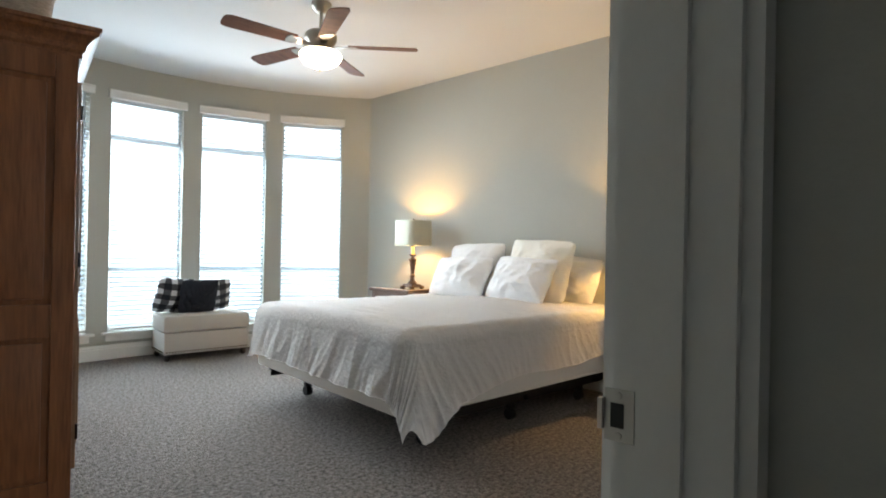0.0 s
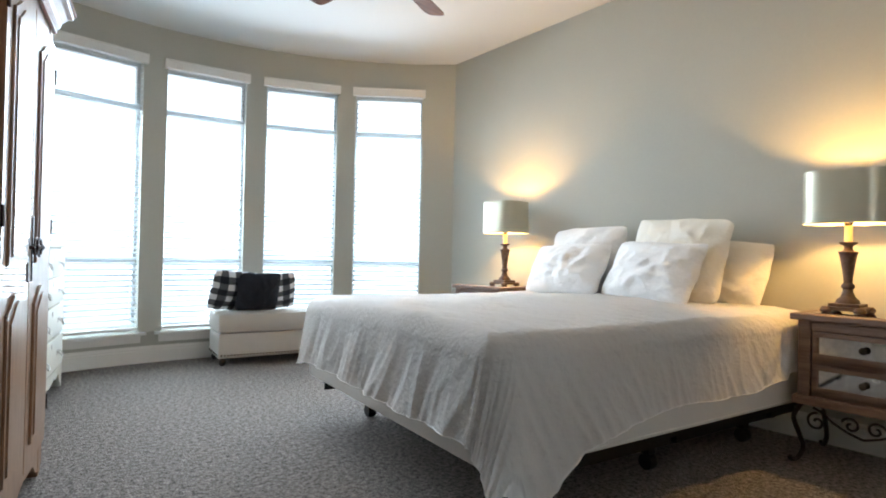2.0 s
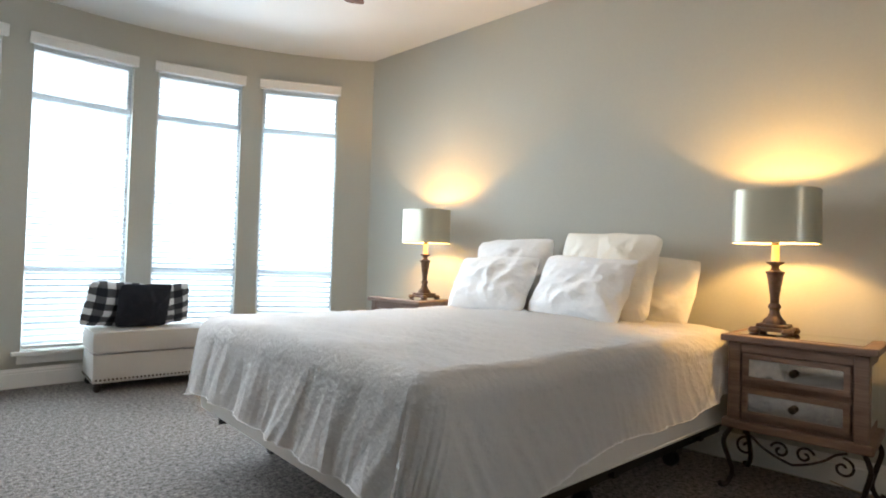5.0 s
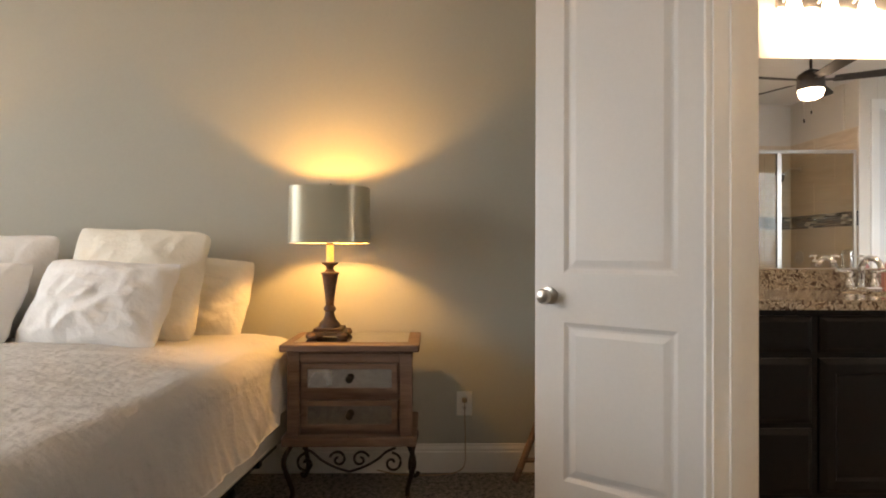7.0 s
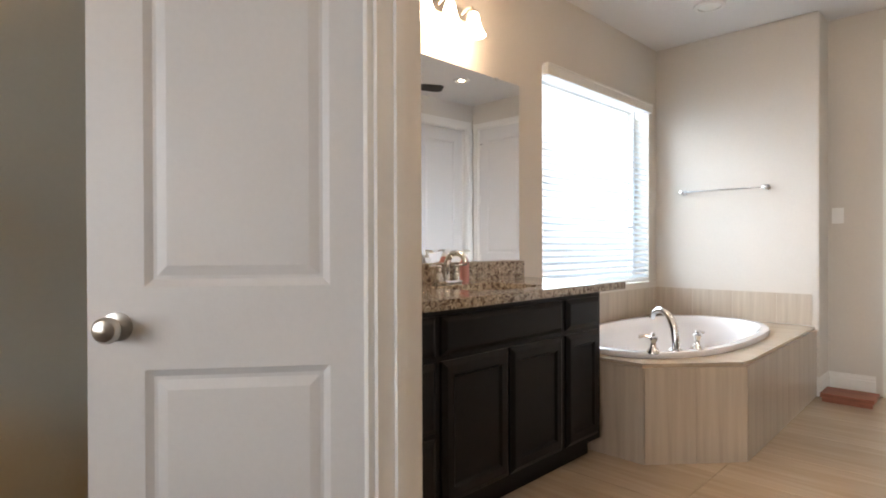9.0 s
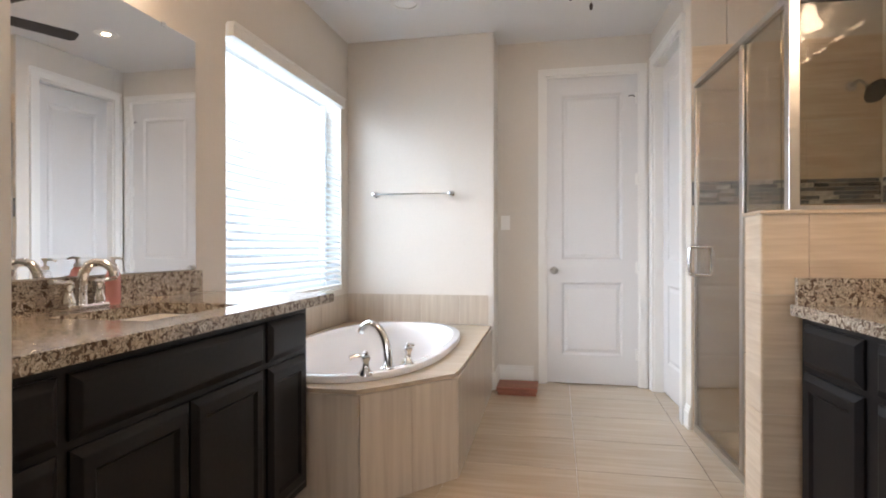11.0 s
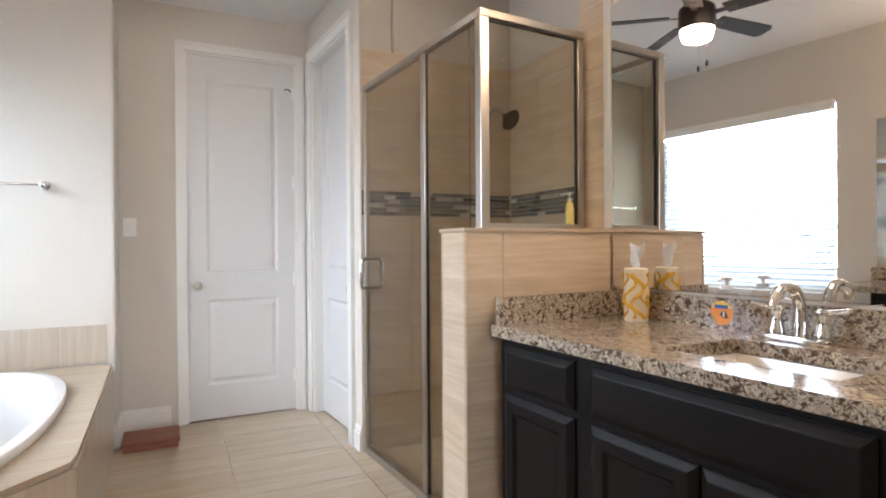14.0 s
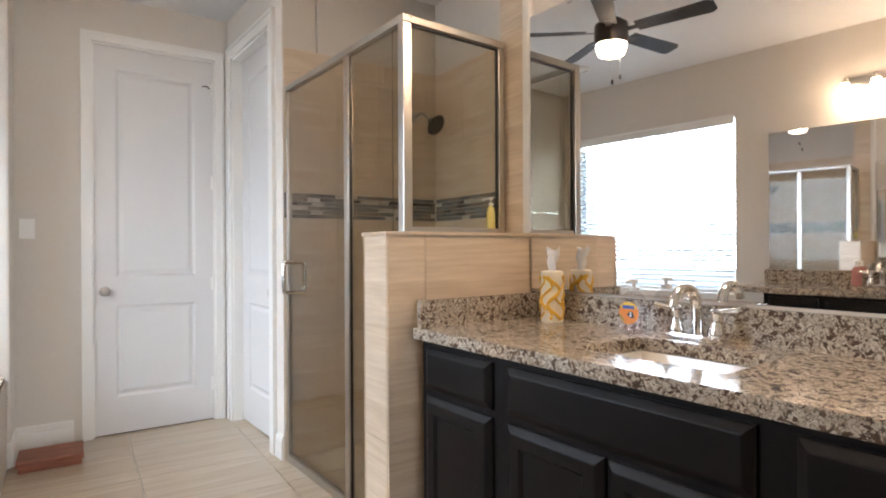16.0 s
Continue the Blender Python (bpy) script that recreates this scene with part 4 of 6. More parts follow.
# armoire
AR = pose(2.715, 4.22, 0, 0, 0, 80)          # local x along the front, y into the body
AW, AD, AH = 0.95, 0.60, 1.87
ar = thing("armoire", AR, "tall stained alder armoire with arched panel doors", "armoire")
part("carcass", boxes((0.0, 0.012, 0.11, AW, AD, AH - 0.06)), M_ALDER, ar)
for x0, x1 in ((0.0, 0.055), (AW - 0.055, AW)):
    part("front_post", boxes((x0, 0.0, 0.03, x1, 0.03, AH - 0.06), bevel=0.004), M_ALDER, ar)
for xs_, s in ((0.0, -1), (AW, 1)):
    t = 0.012 * s
    lo, hi = min(xs_, xs_ + t), max(xs_, xs_ + t)
    part("side_frame", boxes((lo, 0.0, 0.03, hi, 0.075, AH - 0.06), (lo, AD - 0.075, 0.03, hi, AD, AH - 0.06), (lo, 0.075, 0.03, hi, AD - 0.075, 0.14), (lo, 0.075, 0.70, hi, AD - 0.075, 0.83), (lo, 0.075, AH - 0.16, hi, AD - 0.075, AH - 0.06), bevel=0.003), M_ALDER, ar)
    for z0, z1 in ((0.16, 0.68), (0.85, AH - 0.18)):
        b = bmesh.new()
        box(b, lo if s > 0 else lo + 0.003, 0.10, z0, hi - 0.003 if s > 0 else hi, AD - 0.10, z1, bevel=0.006)
        part("side_panel", b, M_ALDER, ar, "raised side panel", True)
cor = bmesh.new()
prof = [(0.0, 0.0), (0.012, 0.0), (0.012, 0.018), (0.022, 0.03), (0.026, 0.05), (0.045, 0.075), (0.062, 0.085), (0.066, 0.10), (0.072, 0.102), (0.072, 0.118), (0.0, 0.118)]
def sweep(b, prof, x0, y0, x1, y1, z):
    rows = []
    for o, h in prof:
        rows.append([b.verts.new(p) for p in ((x0 - o, y1, z + h), (x0 - o, y0 - o, z + h), (x1 + o, y0 - o, z + h), (x1 + o, y1, z + h))])
    for p, q in zip(rows, rows[1:] + rows[:1]):
        for k in range(3):
            b.faces.new((p[k], p[k + 1], q[k + 1], q[k]))
sweep(cor, prof, 0.0, 0.0, AW, AD, AH - 0.07)
part("cornice", cor, M_ALDER_X, ar, "moulded crown")
part("top_board", boxes((-0.02, -0.02, AH + 0.0, AW + 0.02, AD, AH + 0.046)), M_ALDER_X, ar)
part("frieze", boxes((0.0555, 0.004, AH - 0.14, AW - 0.0555, 0.03, AH - 0.06)), M_HONEY, ar)
def arched(w, z0, z1, rise, n=14):
    pts = [(-w / 2, z0), (w / 2, z0), (w / 2, z1 - rise)]
    pts += [(w / 2 - w * i / n, z1 - rise + rise * (math.sin(math.pi * i / n) ** 1.6)) for i in range(1, n)]
    return pts + [(-w / 2, z1 - rise)]
for k, cx in enumerate((0.265, AW - 0.265)):
    dw = 0.41
    dr = part("door", boxes((cx - dw / 2, -0.018, 0.15, cx + dw / 2, 0.003, AH - 0.145), bevel=0.003), M_HONEY, ar)
    for z0, z1 in ((0.23, 0.78), (0.86, AH - 0.21)):
        for sc, y0, y1 in ((1.0, -0.026, -0.0185), (0.82, -0.031, -0.0262)):
            w = (dw - 0.13) * sc
            dz = (1 - sc) * 0.14
            b = bmesh.new()
            prism(b, [(x, z) for x, z in arched(w, z0 + dz, z1 - dz, 0.06)], 0, y1 - y0)
            bmesh.ops.bevel(b, geom=[e for e in b.edges if all(v.co.z > 0.001 for v in e.verts)], offset=0.003, segments=2, affect="EDGES")
            bmesh.ops.transform(b, matrix=Matrix(((1, 0, 0, cx), (0, 0, -1, y1), (0, 1, 0, 0), (0, 0, 0, 1))), verts=b.verts)
            part("raised_panel" if sc < 1 else "panel_moulding", b, M_HONEY, dr, smooth=True)
    hx = cx + (dw / 2 - 0.03) * (1 if k == 0 else -1)
    part("pull_plate", boxes((hx - 0.012, -0.022, 0.80, hx + 0.012, -0.0185, 1.02), bevel=0.003), M_IRON, dr, "long iron escutcheon")
    part("ring_pull", tube(bmesh.new(), [(hx + 0.03 * math.cos(a), -0.040, 0.915 + 0.03 * math.sin(a)) for a in [i * math.pi / 10 for i in range(21)]], 0.004, 6), M_IRON, dr, "iron ring pull", True)
    part("knob", lathe(bmesh.new(), [(0.006, 0), (0.006, 0.02), (0.013, 0.026), (0.001, 0.034)], 12, pose(hx, -0.022, 0.915, 90, 0, 0)), M_IRON, dr, smooth=True)
    for z in (0.3, 1.0, 1.6):
        x = cx - (dw / 2) * (1 if k == 0 else -1)
        part("hinge", lathe(bmesh.new(), [(0.005, -0.03), (0.005, 0.03)], 8, pose(x, -0.02, z)), M_IRON, dr)
b = bmesh.new()
prism(b, [(0.055, 0.14), (AW - 0.055, 0.14), (AW - 0.055, 0.02), (AW - 0.10, 0.03), (AW - 0.16, 0.075), (AW / 2 + 0.12, 0.085), (AW / 2, 0.06), (AW / 2 - 0.12, 0.085), (0.16, 0.075), (0.10, 0.03), (0.055, 0.02)], 0, 0.02, Matrix(((1, 0, 0, 0), (0, 0, -1, 0.022), (0, 1, 0, 0), (0, 0, 0, 1))))
part("apron", b, M_HONEY, ar, "scalloped apron")
for x in (0.0, AW - 0.06):
    for y in (0.0, AD - 0.06):
        part("foot", boxes((x, y, 0.0, x + 0.06, y + 0.06, 0.112), bevel=0.006), M_HONEY, ar)

# dresser
DR = pose(2.87, 5.92, 0, 0, 0, 79.4)
DW, DD, DH = 0.94, 0.47, 0.945
dr = thing("dresser", DR, "ivory painted dresser with four rows of drawers", "dresser")
part("body", boxes((0.0, 0.012, 0.13, DW, DD, DH - 0.03), bevel=0.004), M_DRESSER, dr)
part("top", boxes((-0.03, -0.025, DH - 0.03, DW + 0.03, DD, DH), bevel=0.009), M_DRESSER, dr)
rows = [(0.16, 0.36, 1), (0.375, 0.555, 1), (0.57, 0.73, 1), (0.745, 0.895, 2)]
for z0, z1, n in rows:
    for k in range(n):
        w = (DW - 0.06) / n
        x0 = 0.03 + k * w + 0.006
        x1 = x0 + w - 0.012
        d = part("drawer", boxes((x0, -0.010, z0, x1, 0.012, z1), bevel=0.006), M_DRESSER, dr, smooth=True)
        for hx in ((x0 + x1) / 2,) if n == 2 else (x0 + 0.22 * (x1 - x0), x1 - 0.22 * (x1 - x0)):
            zc = (z0 + z1) / 2
            part("backplate", boxes((hx - 0.045, -0.013, zc - 0.014, hx + 0.045, -0.0095, zc + 0.016), bevel=0.0015), M_NICKEL, d, "antique silver backplate")
            part("bail_pull", tube(bmesh.new(), curve_pts([(hx - 0.036, -0.014, zc + 0.004), (hx - 0.034, -0.026, zc - 0.004), (hx - 0.02, -0.034, zc - 0.024), (hx, -0.036, zc - 0.030), (hx + 0.02, -0.034, zc - 0.024), (hx + 0.034, -0.026, zc - 0.004), (hx + 0.036, -0.014, zc + 0.004)], 5), 0.0038, 6), M_NICKEL, d, "swinging bail pull", True)
        if n == 1:
            part("keyhole", boxes((DW / 2 - 0.008, -0.0125, z1 - 0.05, DW / 2 + 0.008, -0.0095, z1 - 0.02), bevel=0.001), M_NICKEL, d)
b = bmesh.new()
ap = [(0.0, 0.15), (DW, 0.15), (DW, 0.0), (DW - 0.035, 0.0), (DW - 0.05, 0.03), (DW - 0.09, 0.045), (DW - 0.11, 0.085)]
ap += [(DW - 0.14 - i * (DW - 0.28) / 12, 0.105 - 0.022 * abs(math.sin(i * math.pi / 3)) - (0.03 if i == 6 else 0)) for i in range(13)]
ap += [(0.11, 0.085), (0.09, 0.045), (0.05, 0.03), (0.035, 0.0), (0.0, 0.0)]
prism(b, ap, 0, 0.022, Matrix(((1, 0, 0, 0), (0, 0, -1, 0.018), (0, 1, 0, 0), (0, 0, 0, 1))))
part("apron", b, M_DRESSER, dr, "scalloped apron with bracket feet")
for x in (0.0, DW - 0.03):
    part("back_foot", boxes((x, DD - 0.05, 0.0, x + 0.03, DD, 0.131)), M_DRESSER, dr)
    part("side_foot", boxes((x, 0.02, 0.0, x + 0.03, 0.10, 0.131), bevel=0.004), M_DRESSER, dr)
dm = thing("dressing_mirror", DR @ pose(0.18, 0.20, DH), "small ivory framed mirror standing on the dresser", "mirror")
part("mirror_frame", boxes((-0.02, 0, 0.0, 0.53, 0.10, 0.035), (0.0, 0.03, 0.035, 0.045, 0.07, 0.36), (0.465, 0.03, 0.035, 0.51, 0.07, 0.36), (0.045, 0.03, 0.05, 0.465, 0.07, 0.09), (0.045, 0.03, 0.32, 0.465, 0.07, 0.36), (-0.015, 0.022, 0.36, 0.525, 0.078, 0.385), bevel=0.005), M_DRESSER, dm)
part("glass", boxes((0.045, 0.045, 0.09, 0.465, 0.05, 0.32)), M_MIRROR, dm)

# ottoman and its cushions
OT = pose(4.06, 6.90, 0, 0, 0, -6)
ow, od = 0.80, 0.44
ot = thing("ottoman", OT, "cream linen upholstered ottoman with nailhead trim", "ottoman")
part("base", boxes((0.01, 0.01, 0.06, ow - 0.01, od - 0.01, 0.26), bevel=0.018), M_OTT, ot, smooth=True)
part("cushion", boxes((0, 0, 0.262, ow, od, 0.42), bevel=0.045), M_OTT, ot, "thick box cushion", True)
part("piping", tube(bmesh.new(), [(0.0, 0.03, 0.275), (0.03, 0.0, 0.275), (ow - 0.03, 0.0, 0.275), (ow, 0.03, 0.275)], 0.005, 6), M_OTT, ot)
nail = mesh(lathe(bmesh.new(), [(0.008, 0), (0.0075, 0.003), (0.004, 0.006), (0.0005, 0.007)], 8), "nailhead", M_NAIL, True)
for i in range(30):
    piece("nailhead", nail, ot, pose(0.035 + i * (ow - 0.07) / 29, 0.0105, 0.085, 90, 0, 0))
for i in range(14):
    piece("nailhead", nail, ot, pose(0.0105, 0.04 + i * (od - 0.08) / 13, 0.085, 0, -90, 0))
for x in (0.05, ow - 0.05):
    for y in (0.05, od - 0.05):
        part("foot", lathe(bmesh.new(), [(0.018, 0), (0.026, 0.012), (0.03, 0.03), (0.022, 0.045), (0.03, 0.055), (0.03, 0.062)], 14, pose(x, y, 0)), M_FOOTWOOD, ot, "turned dark foot", True)


def check_pillow(m, w, h, t, seed, label):
    bm = pillow_mesh(w, h, t, seed, n=42)
    for f in bm.faces:
        c = f.calc_center_median()
        i, j = int((c.x + w / 2) / (w / 7) + 50) % 2, int(c.z / (h / 7) + 50) % 2
        f.material_index = (0, 1, 1, 2)[i + 2 * j]
    ob = new("throw_pillow", mesh(bm, "throw_pillow", (M_WHITECLOTH, M_GREYCLOTH, M_BLACKCLOTH), True))
    ob.matrix_world = m
    return tagged(ob, label, "pillow", "ottoman cushions")


check_pillow(pose(4.22, 7.17, 0.418, 20, 4, 8), 0.40, 0.36, 0.14, 6.0, "black and white buffalo check throw pillow")
check_pillow(pose(4.58, 7.12, 0.418, 22, -6, -12), 0.40, 0.34, 0.14, 7.0, "black and white buffalo check throw pillow")
pillow(pose(4.40, 7.02, 0.418, 20, 0, -3), 0.36, 0.35, 0.13, M_BLACKCLOTH, "plain navy black throw pillow in front of the checked ones", 8.0, "throw_pillow", "ottoman cushions")

# basket on the armoire and a board that leans in the corner behind the door
bk = thing("storage_basket", AR @ pose(0.17, 0.20, AH + 0.046), "light woven basket on top of the armoire", "basket")
M_WICKER = mat("pale_wicker", (0.42, 0.34, 0.27), 0.8, var=0.3, scale=30, fine=90, stretch=(1, 1, 6), bump=0.6, bscale=60)
part("body", lathe(bmesh.new(), [(0.09, 0), (0.105, 0.01), (0.12, 0.12), (0.124, 0.16), (0.115, 0.16), (0.095, 0.02), (0.01, 0.015)], 28), M_WICKER, bk, smooth=True)
part("rim", tube(bmesh.new(), [(0.12 * math.cos(i * math.pi / 16), 0.12 * math.sin(i * math.pi / 16), 0.16) for i in range(33)], 0.009, 8), M_WICKER, bk, smooth=True)
ln = thing("leaning_frame", pose(5.96, 2.41, 0), "brown wooden frame leaning in the corner behind the door", "wooden frame")
for y in (0.0, -0.22):
    part("upright", tube(bmesh.new(), [(0.0, y, 0.0), (0.09, y - 0.27, 0.62)], 0.016, 8), M_RUSTIC, ln)
for k in (0.15, 0.9):
    part("rung", tube(bmesh.new(), [(0.09 * k, -0.27 * k, 0.62 * k), (0.09 * k, -0.22 - 0.27 * k, 0.62 * k)], 0.012, 8), M_RUSTIC, ln)
bm = bmesh.new()
bm.faces.new([bm.verts.new((0.012 + 0.09 * k, y - 0.27 * k, 0.62 * k)) for y, k in ((-0.01, 0.18), (-0.21, 0.18), (-0.21, 0.88), (-0.01, 0.88))])
bmesh.ops.solidify(bm, geom=bm.faces[:], thickness=0.006)
part("panel", bm, M_BOX, ln)

# ---- bathroom things ----
def lipped(x0, x1, z0, z1, y, hole=0.0):
    """A cabinet front with a wide sloping lip; with a hole it is the frame of a door."""
    bm = bmesh.new()
    rows = [(0.0, 0.0), (0.0, 0.007), (0.004, 0.010), (0.020, 0.019), (0.024, 0.020)]
    rows += [(hole, 0.020), (hole + 0.012, 0.010)] if hole else []
    rings = [[bm.verts.new(p) for p in ((x0 + g, y - t, z0 + g), (x1 - g, y - t, z0 + g), (x1 - g, y - t, z1 - g), (x0 + g, y - t, z1 - g))] for g, t in rows]
    for p, q in zip(rings, rings[1:]):
        for k in range(4):
            bm.faces.new((p[k], p[(k + 1) % 4], q[(k + 1) % 4], q[k]))
    bm.faces.new(rings[0])
    if not hole:
        bm.faces.new(rings[-1])
    return bm


def shaker(d, x0, x1, z0, z1, y, name):
    """A cabinet door: lipped frame and a sunk panel."""
    f = 0.055
    o = part(name, lipped(x0, x1, z0, z1, y, f), M_CAB, d)
    part("panel", boxes((x0 + f + 0.008, y - 0.0105, z0 + f + 0.008, x1 - f - 0.008, y - 0.002, z1 - f - 0.008)), M_CAB, o)
    return o


def drawer_front(d, x0, x1, z0, z1, y):
    return part("drawer_front", lipped(x0, x1, z0, z1, y), M_CAB, d)


def vanity(m, length, depth, columns, label):
    """Vanity cabinet. Local x along the front, y from the front (0) to the wall (depth)."""
    v = thing("vanity_cabinet", m, label, "vanity cabinet", "vanities")
    part("body", boxes((0, 0.0, 0.10, length, depth, 0.69)), M_CAB, v)
    part("toe_kick", boxes((0.0, 0.07, 0.0, length, depth, 0.1)), M_CAB, v)
    part("face_frame", boxes((0, 0, 0.69, length, 0.02, 0.845)), M_CAB, v)
    for x in (0, length - 0.02):
        part("end_panel", boxes((x, 0.02, 0.69, x + 0.02, depth, 0.845)), M_CAB, v)
    for x0, x1, kind in columns:
        if kind == "drawers":
            for z0, z1 in ((0.13, 0.385), (0.405, 0.657), (0.678, 0.822)):
                drawer_front(v, x0, x1, z0, z1, 0)
        elif kind == "pair":
            drawer_front(v, x0, x1, 0.678, 0.822, 0)
            c = (x0 + x1) / 2
            shaker(v, x0, c - 0.004, 0.13, 0.657, 0, "door")
            shaker(v, c + 0.004, x1, 0.13, 0.657, 0, "door")
        else:
            drawer_front(v, x0, x1, 0.678, 0.822, 0)
            shaker(v, x0, x1, 0.13, 0.657, 0, "door")
    return v


def counter(m, length, depth, sink, label, splash_end=None):
    """Granite top with a rectangular cut-out, backsplash and, at one end, a side splash."""
    c = thing("granite_countertop", m, label, "countertop", "countertops")
    x0, x1, y0, y1 = sink
    z0, z1, o = 0.846, 0.885, 0.035
    sl = ring_plate((-0.012, -o, length + 0.012, depth), (x0, y0, x1, y1), z0, z1)
    bmesh.ops.transform(sl, matrix=Matrix(((1, 0, 0, 0), (0, 0, 1, 0), (0, 1, 0, 0), (0, 0, 0, 1))), verts=sl.verts)
    part("slab", sl, M_GRANITE, c)
    part("backsplash", boxes((0, depth - 0.02, z1, length, depth, z1 + 0.1)), M_GRANITE, c)
    if splash_end is not None:
        part("side_splash", boxes((splash_end, -o + 0.01, z1, splash_end + 0.02, depth - 0.0205, z1 + 0.095)), M_GRANITE, c)
    b = thing("sink_basin", m, "white undermount rectangular sink", "sink", "sinks")
    bm = bmesh.new()
    rings = []
    for k, (g, z) in enumerate(((-0.012, z0 - 0.002), (0.004, z0 - 0.002), (0.012, z0 - 0.03), (0.03, z0 - 0.12), (0.06, z0 - 0.14))):
        rings.append([bm.verts.new(p) for p in ((x0 + g, y0 + g, z), (x1 - g, y0 + g, z), (x1 - g, y1 - g, z), (x0 + g, y1 - g, z))])
    for p, q in zip(rings, rings[1:]):
        for k in range(4):
            bm.faces.new((p[k], p[(k + 1) % 4], q[(k + 1) % 4], q[k]))
    bm.faces.new(rings[-1])
    part("bowl", bm, M_SINK, b)
    part("drain", lathe(bmesh.new(), [(0.022, 0), (0.02, 0.003), (0.004, 0.004)], 16, pose((x0 + x1) / 2, (y0 + y1) / 2, z0 - 0.1398)), M_CHROME, b, smooth=True)
    return c


def faucet(m, label):
    """Two-handle centerset faucet. Local y towards the user is negative."""
    f = thing("faucet", m, label, "faucet", "sink faucets")
    part("base", boxes((-0.085, -0.028, 0, 0.085, 0.028, 0.018), bevel=0.006), M_CHROME, f, smooth=True)
    part("spout", tube(bmesh.new(), curve_pts([(0, 0.008, 0.015), (0, 0.008, 0.06), (0, 0.0, 0.115), (0, -0.03, 0.150), (0, -0.075, 0.155), (0, -0.112, 0.135), (0, -0.122, 0.108)], 8), 0.0155, 14, taper=[1.25 - 0.35 * min(1, i / 30) for i in range(49)]), M_CHROME, f, "arched chrome spout", True)
    for s in (-1, 1):
        part("handle_body", lathe(bmesh.new(), [(0.022, 0.015), (0.024, 0.03), (0.016, 0.05), (0.014, 0.07), (0.019, 0.078), (0.018, 0.092), (0.006, 0.098)], 16, pose(s * 0.062, 0, 0)), M_CHROME, f, smooth=True)
        part("lever", tube(bmesh.new(), curve_pts([(s * 0.062, 0, 0.088), (s * 0.09, -0.004, 0.092), (s * 0.13, -0.008, 0.098)], 6), 0.0075, 10, taper=[0.8 + 0.5 * i / 12 for i in range(13)]), M_CHROME, f, "chrome lever", True)
    return f


def wall_mirror(name, m, w, h, label):
    w_ = thing(name, m, label, "wall mirror", "vanity mirrors")
    part("glass", boxes((0, 0, 0, w, 0.005, h)), M_MIRROR, w_)
    for x in (0.12 * w, 0.88 * w):
        part("clip", boxes((x - 0.012, -0.003, h - 0.012, x + 0.012, 0.005, h + 0.006)), M_CHROME, w_)
    return w_


# vanity on the window wall: along +y from the tub, front faces -x
V1 = pose(5.51, 1.795, 0, 0, 0, -90)
vanity(V1, 1.65, 0.638, [(0.03, 0.47, "drawers"), (0.50, 1.29, "pair"), (1.325, 1.62, "single")], "black-brown painted vanity cabinet beside the tub")
counter(V1, 1.85, 0.638, (0.86, 1.33, 0.10, 0.44), "speckled brown granite vanity top beside the tub")
faucet(V1 @ pose(1.095, 0.54, 0.885), "chrome two-handle sink faucet on the granite")
wall_mirror("wall_mirror", V1 @ pose(0.03, 0.632, 0.99), 1.79, 1.06, "wide frameless mirror above the vanity")


def vanity_light(m, label):
    s = thing("vanity_light", m, label, "wall light")
    part("backplate", boxes((-0.30, -0.02, -0.035, 0.30, 0, 0.035), bevel=0.01), M_NICKEL, s, smooth=True)
    for i in range(4):
        x = -0.27 + 0.18 * i
        part("arm", tube(bmesh.new(), curve_pts([(x, -0.015, 0), (x, -0.05, 0.02), (x, -0.09, 0.015), (x, -0.10, -0.02)], 6), 0.008, 10), M_NICKEL, s, "curved nickel arm", True)
        part("shade", lathe(bmesh.new(), [(0.024, 0.0), (0.03, -0.02), (0.036, -0.05), (0.048, -0.085), (0.066, -0.115), (0.062, -0.115), (0.04, -0.07), (0.0, -0.03)], 20, pose(x, -0.10, -0.02), caps=False), M_BELL, s, "lit frosted glass bell", True)
        part("fitter", lathe(bmesh.new(), [(0.010, 0.012), (0.026, 0.008), (0.027, -0.006), (0.020, -0.010)], 16, pose(x, -0.10, -0.012)), M_NICKEL, s, smooth=True)
    return s


vanity_light(pose(6.15, 0.765, 2.33, 0, 0, -90), "nickel four-bell vanity light above the mirror, lit")

vanity_light(VM @ pose(0.0, 0.86, 2.33, 0, 0, 90), "nickel four-bell vanity light above the mirror, lit")


def pump_bottle(m, label, body, h, w, name="soap_bottle"):
    b = thing(name, m, label, "soap bottle", "soap bottles")
    part("bottle", lathe(bmesh.new(), [(0.4 * w, 0), (0.5 * w, 0.006), (0.52 * w, 0.3 * h), (0.5 * w, 0.62 * h), (0.36 * w, 0.76 * h), (0.18 * w, 0.82 * h)], 20, squash=(1, 0.62)), body, b, smooth=True)
    p = part("pump", lathe(bmesh.new(), [(0.2 * w, 0.82 * h), (0.2 * w, 0.89 * h), (0.07 * w, 0.90 * h), (0.07 * w, 0.98 * h), (0.17 * w, 0.985 * h), (0.17 * w, 1.03 * h), (0.02, 1.045 * h)], 14), M_PLASTIC, b, "white pump", True)
    part("nozzle", tube(bmesh.new(), curve_pts([(0, 0, 1.015 * h), (0, -0.02, 1.02 * h), (0, -0.04, 0.99 * h)], 5), 0.0045, 8), M_PLASTIC, p, smooth=True)
    return b


pump_bottle(V1 @ pose(1.24, 0.555, 0.885), "pink pump soap bottle on the granite", M_PINKSOAP, 0.165, 0.062)
pump_bottle(V1 @ pose(0.975, 0.565, 0.885), "clear pump soap bottle on the granite", M_CLEAR, 0.165, 0.055)

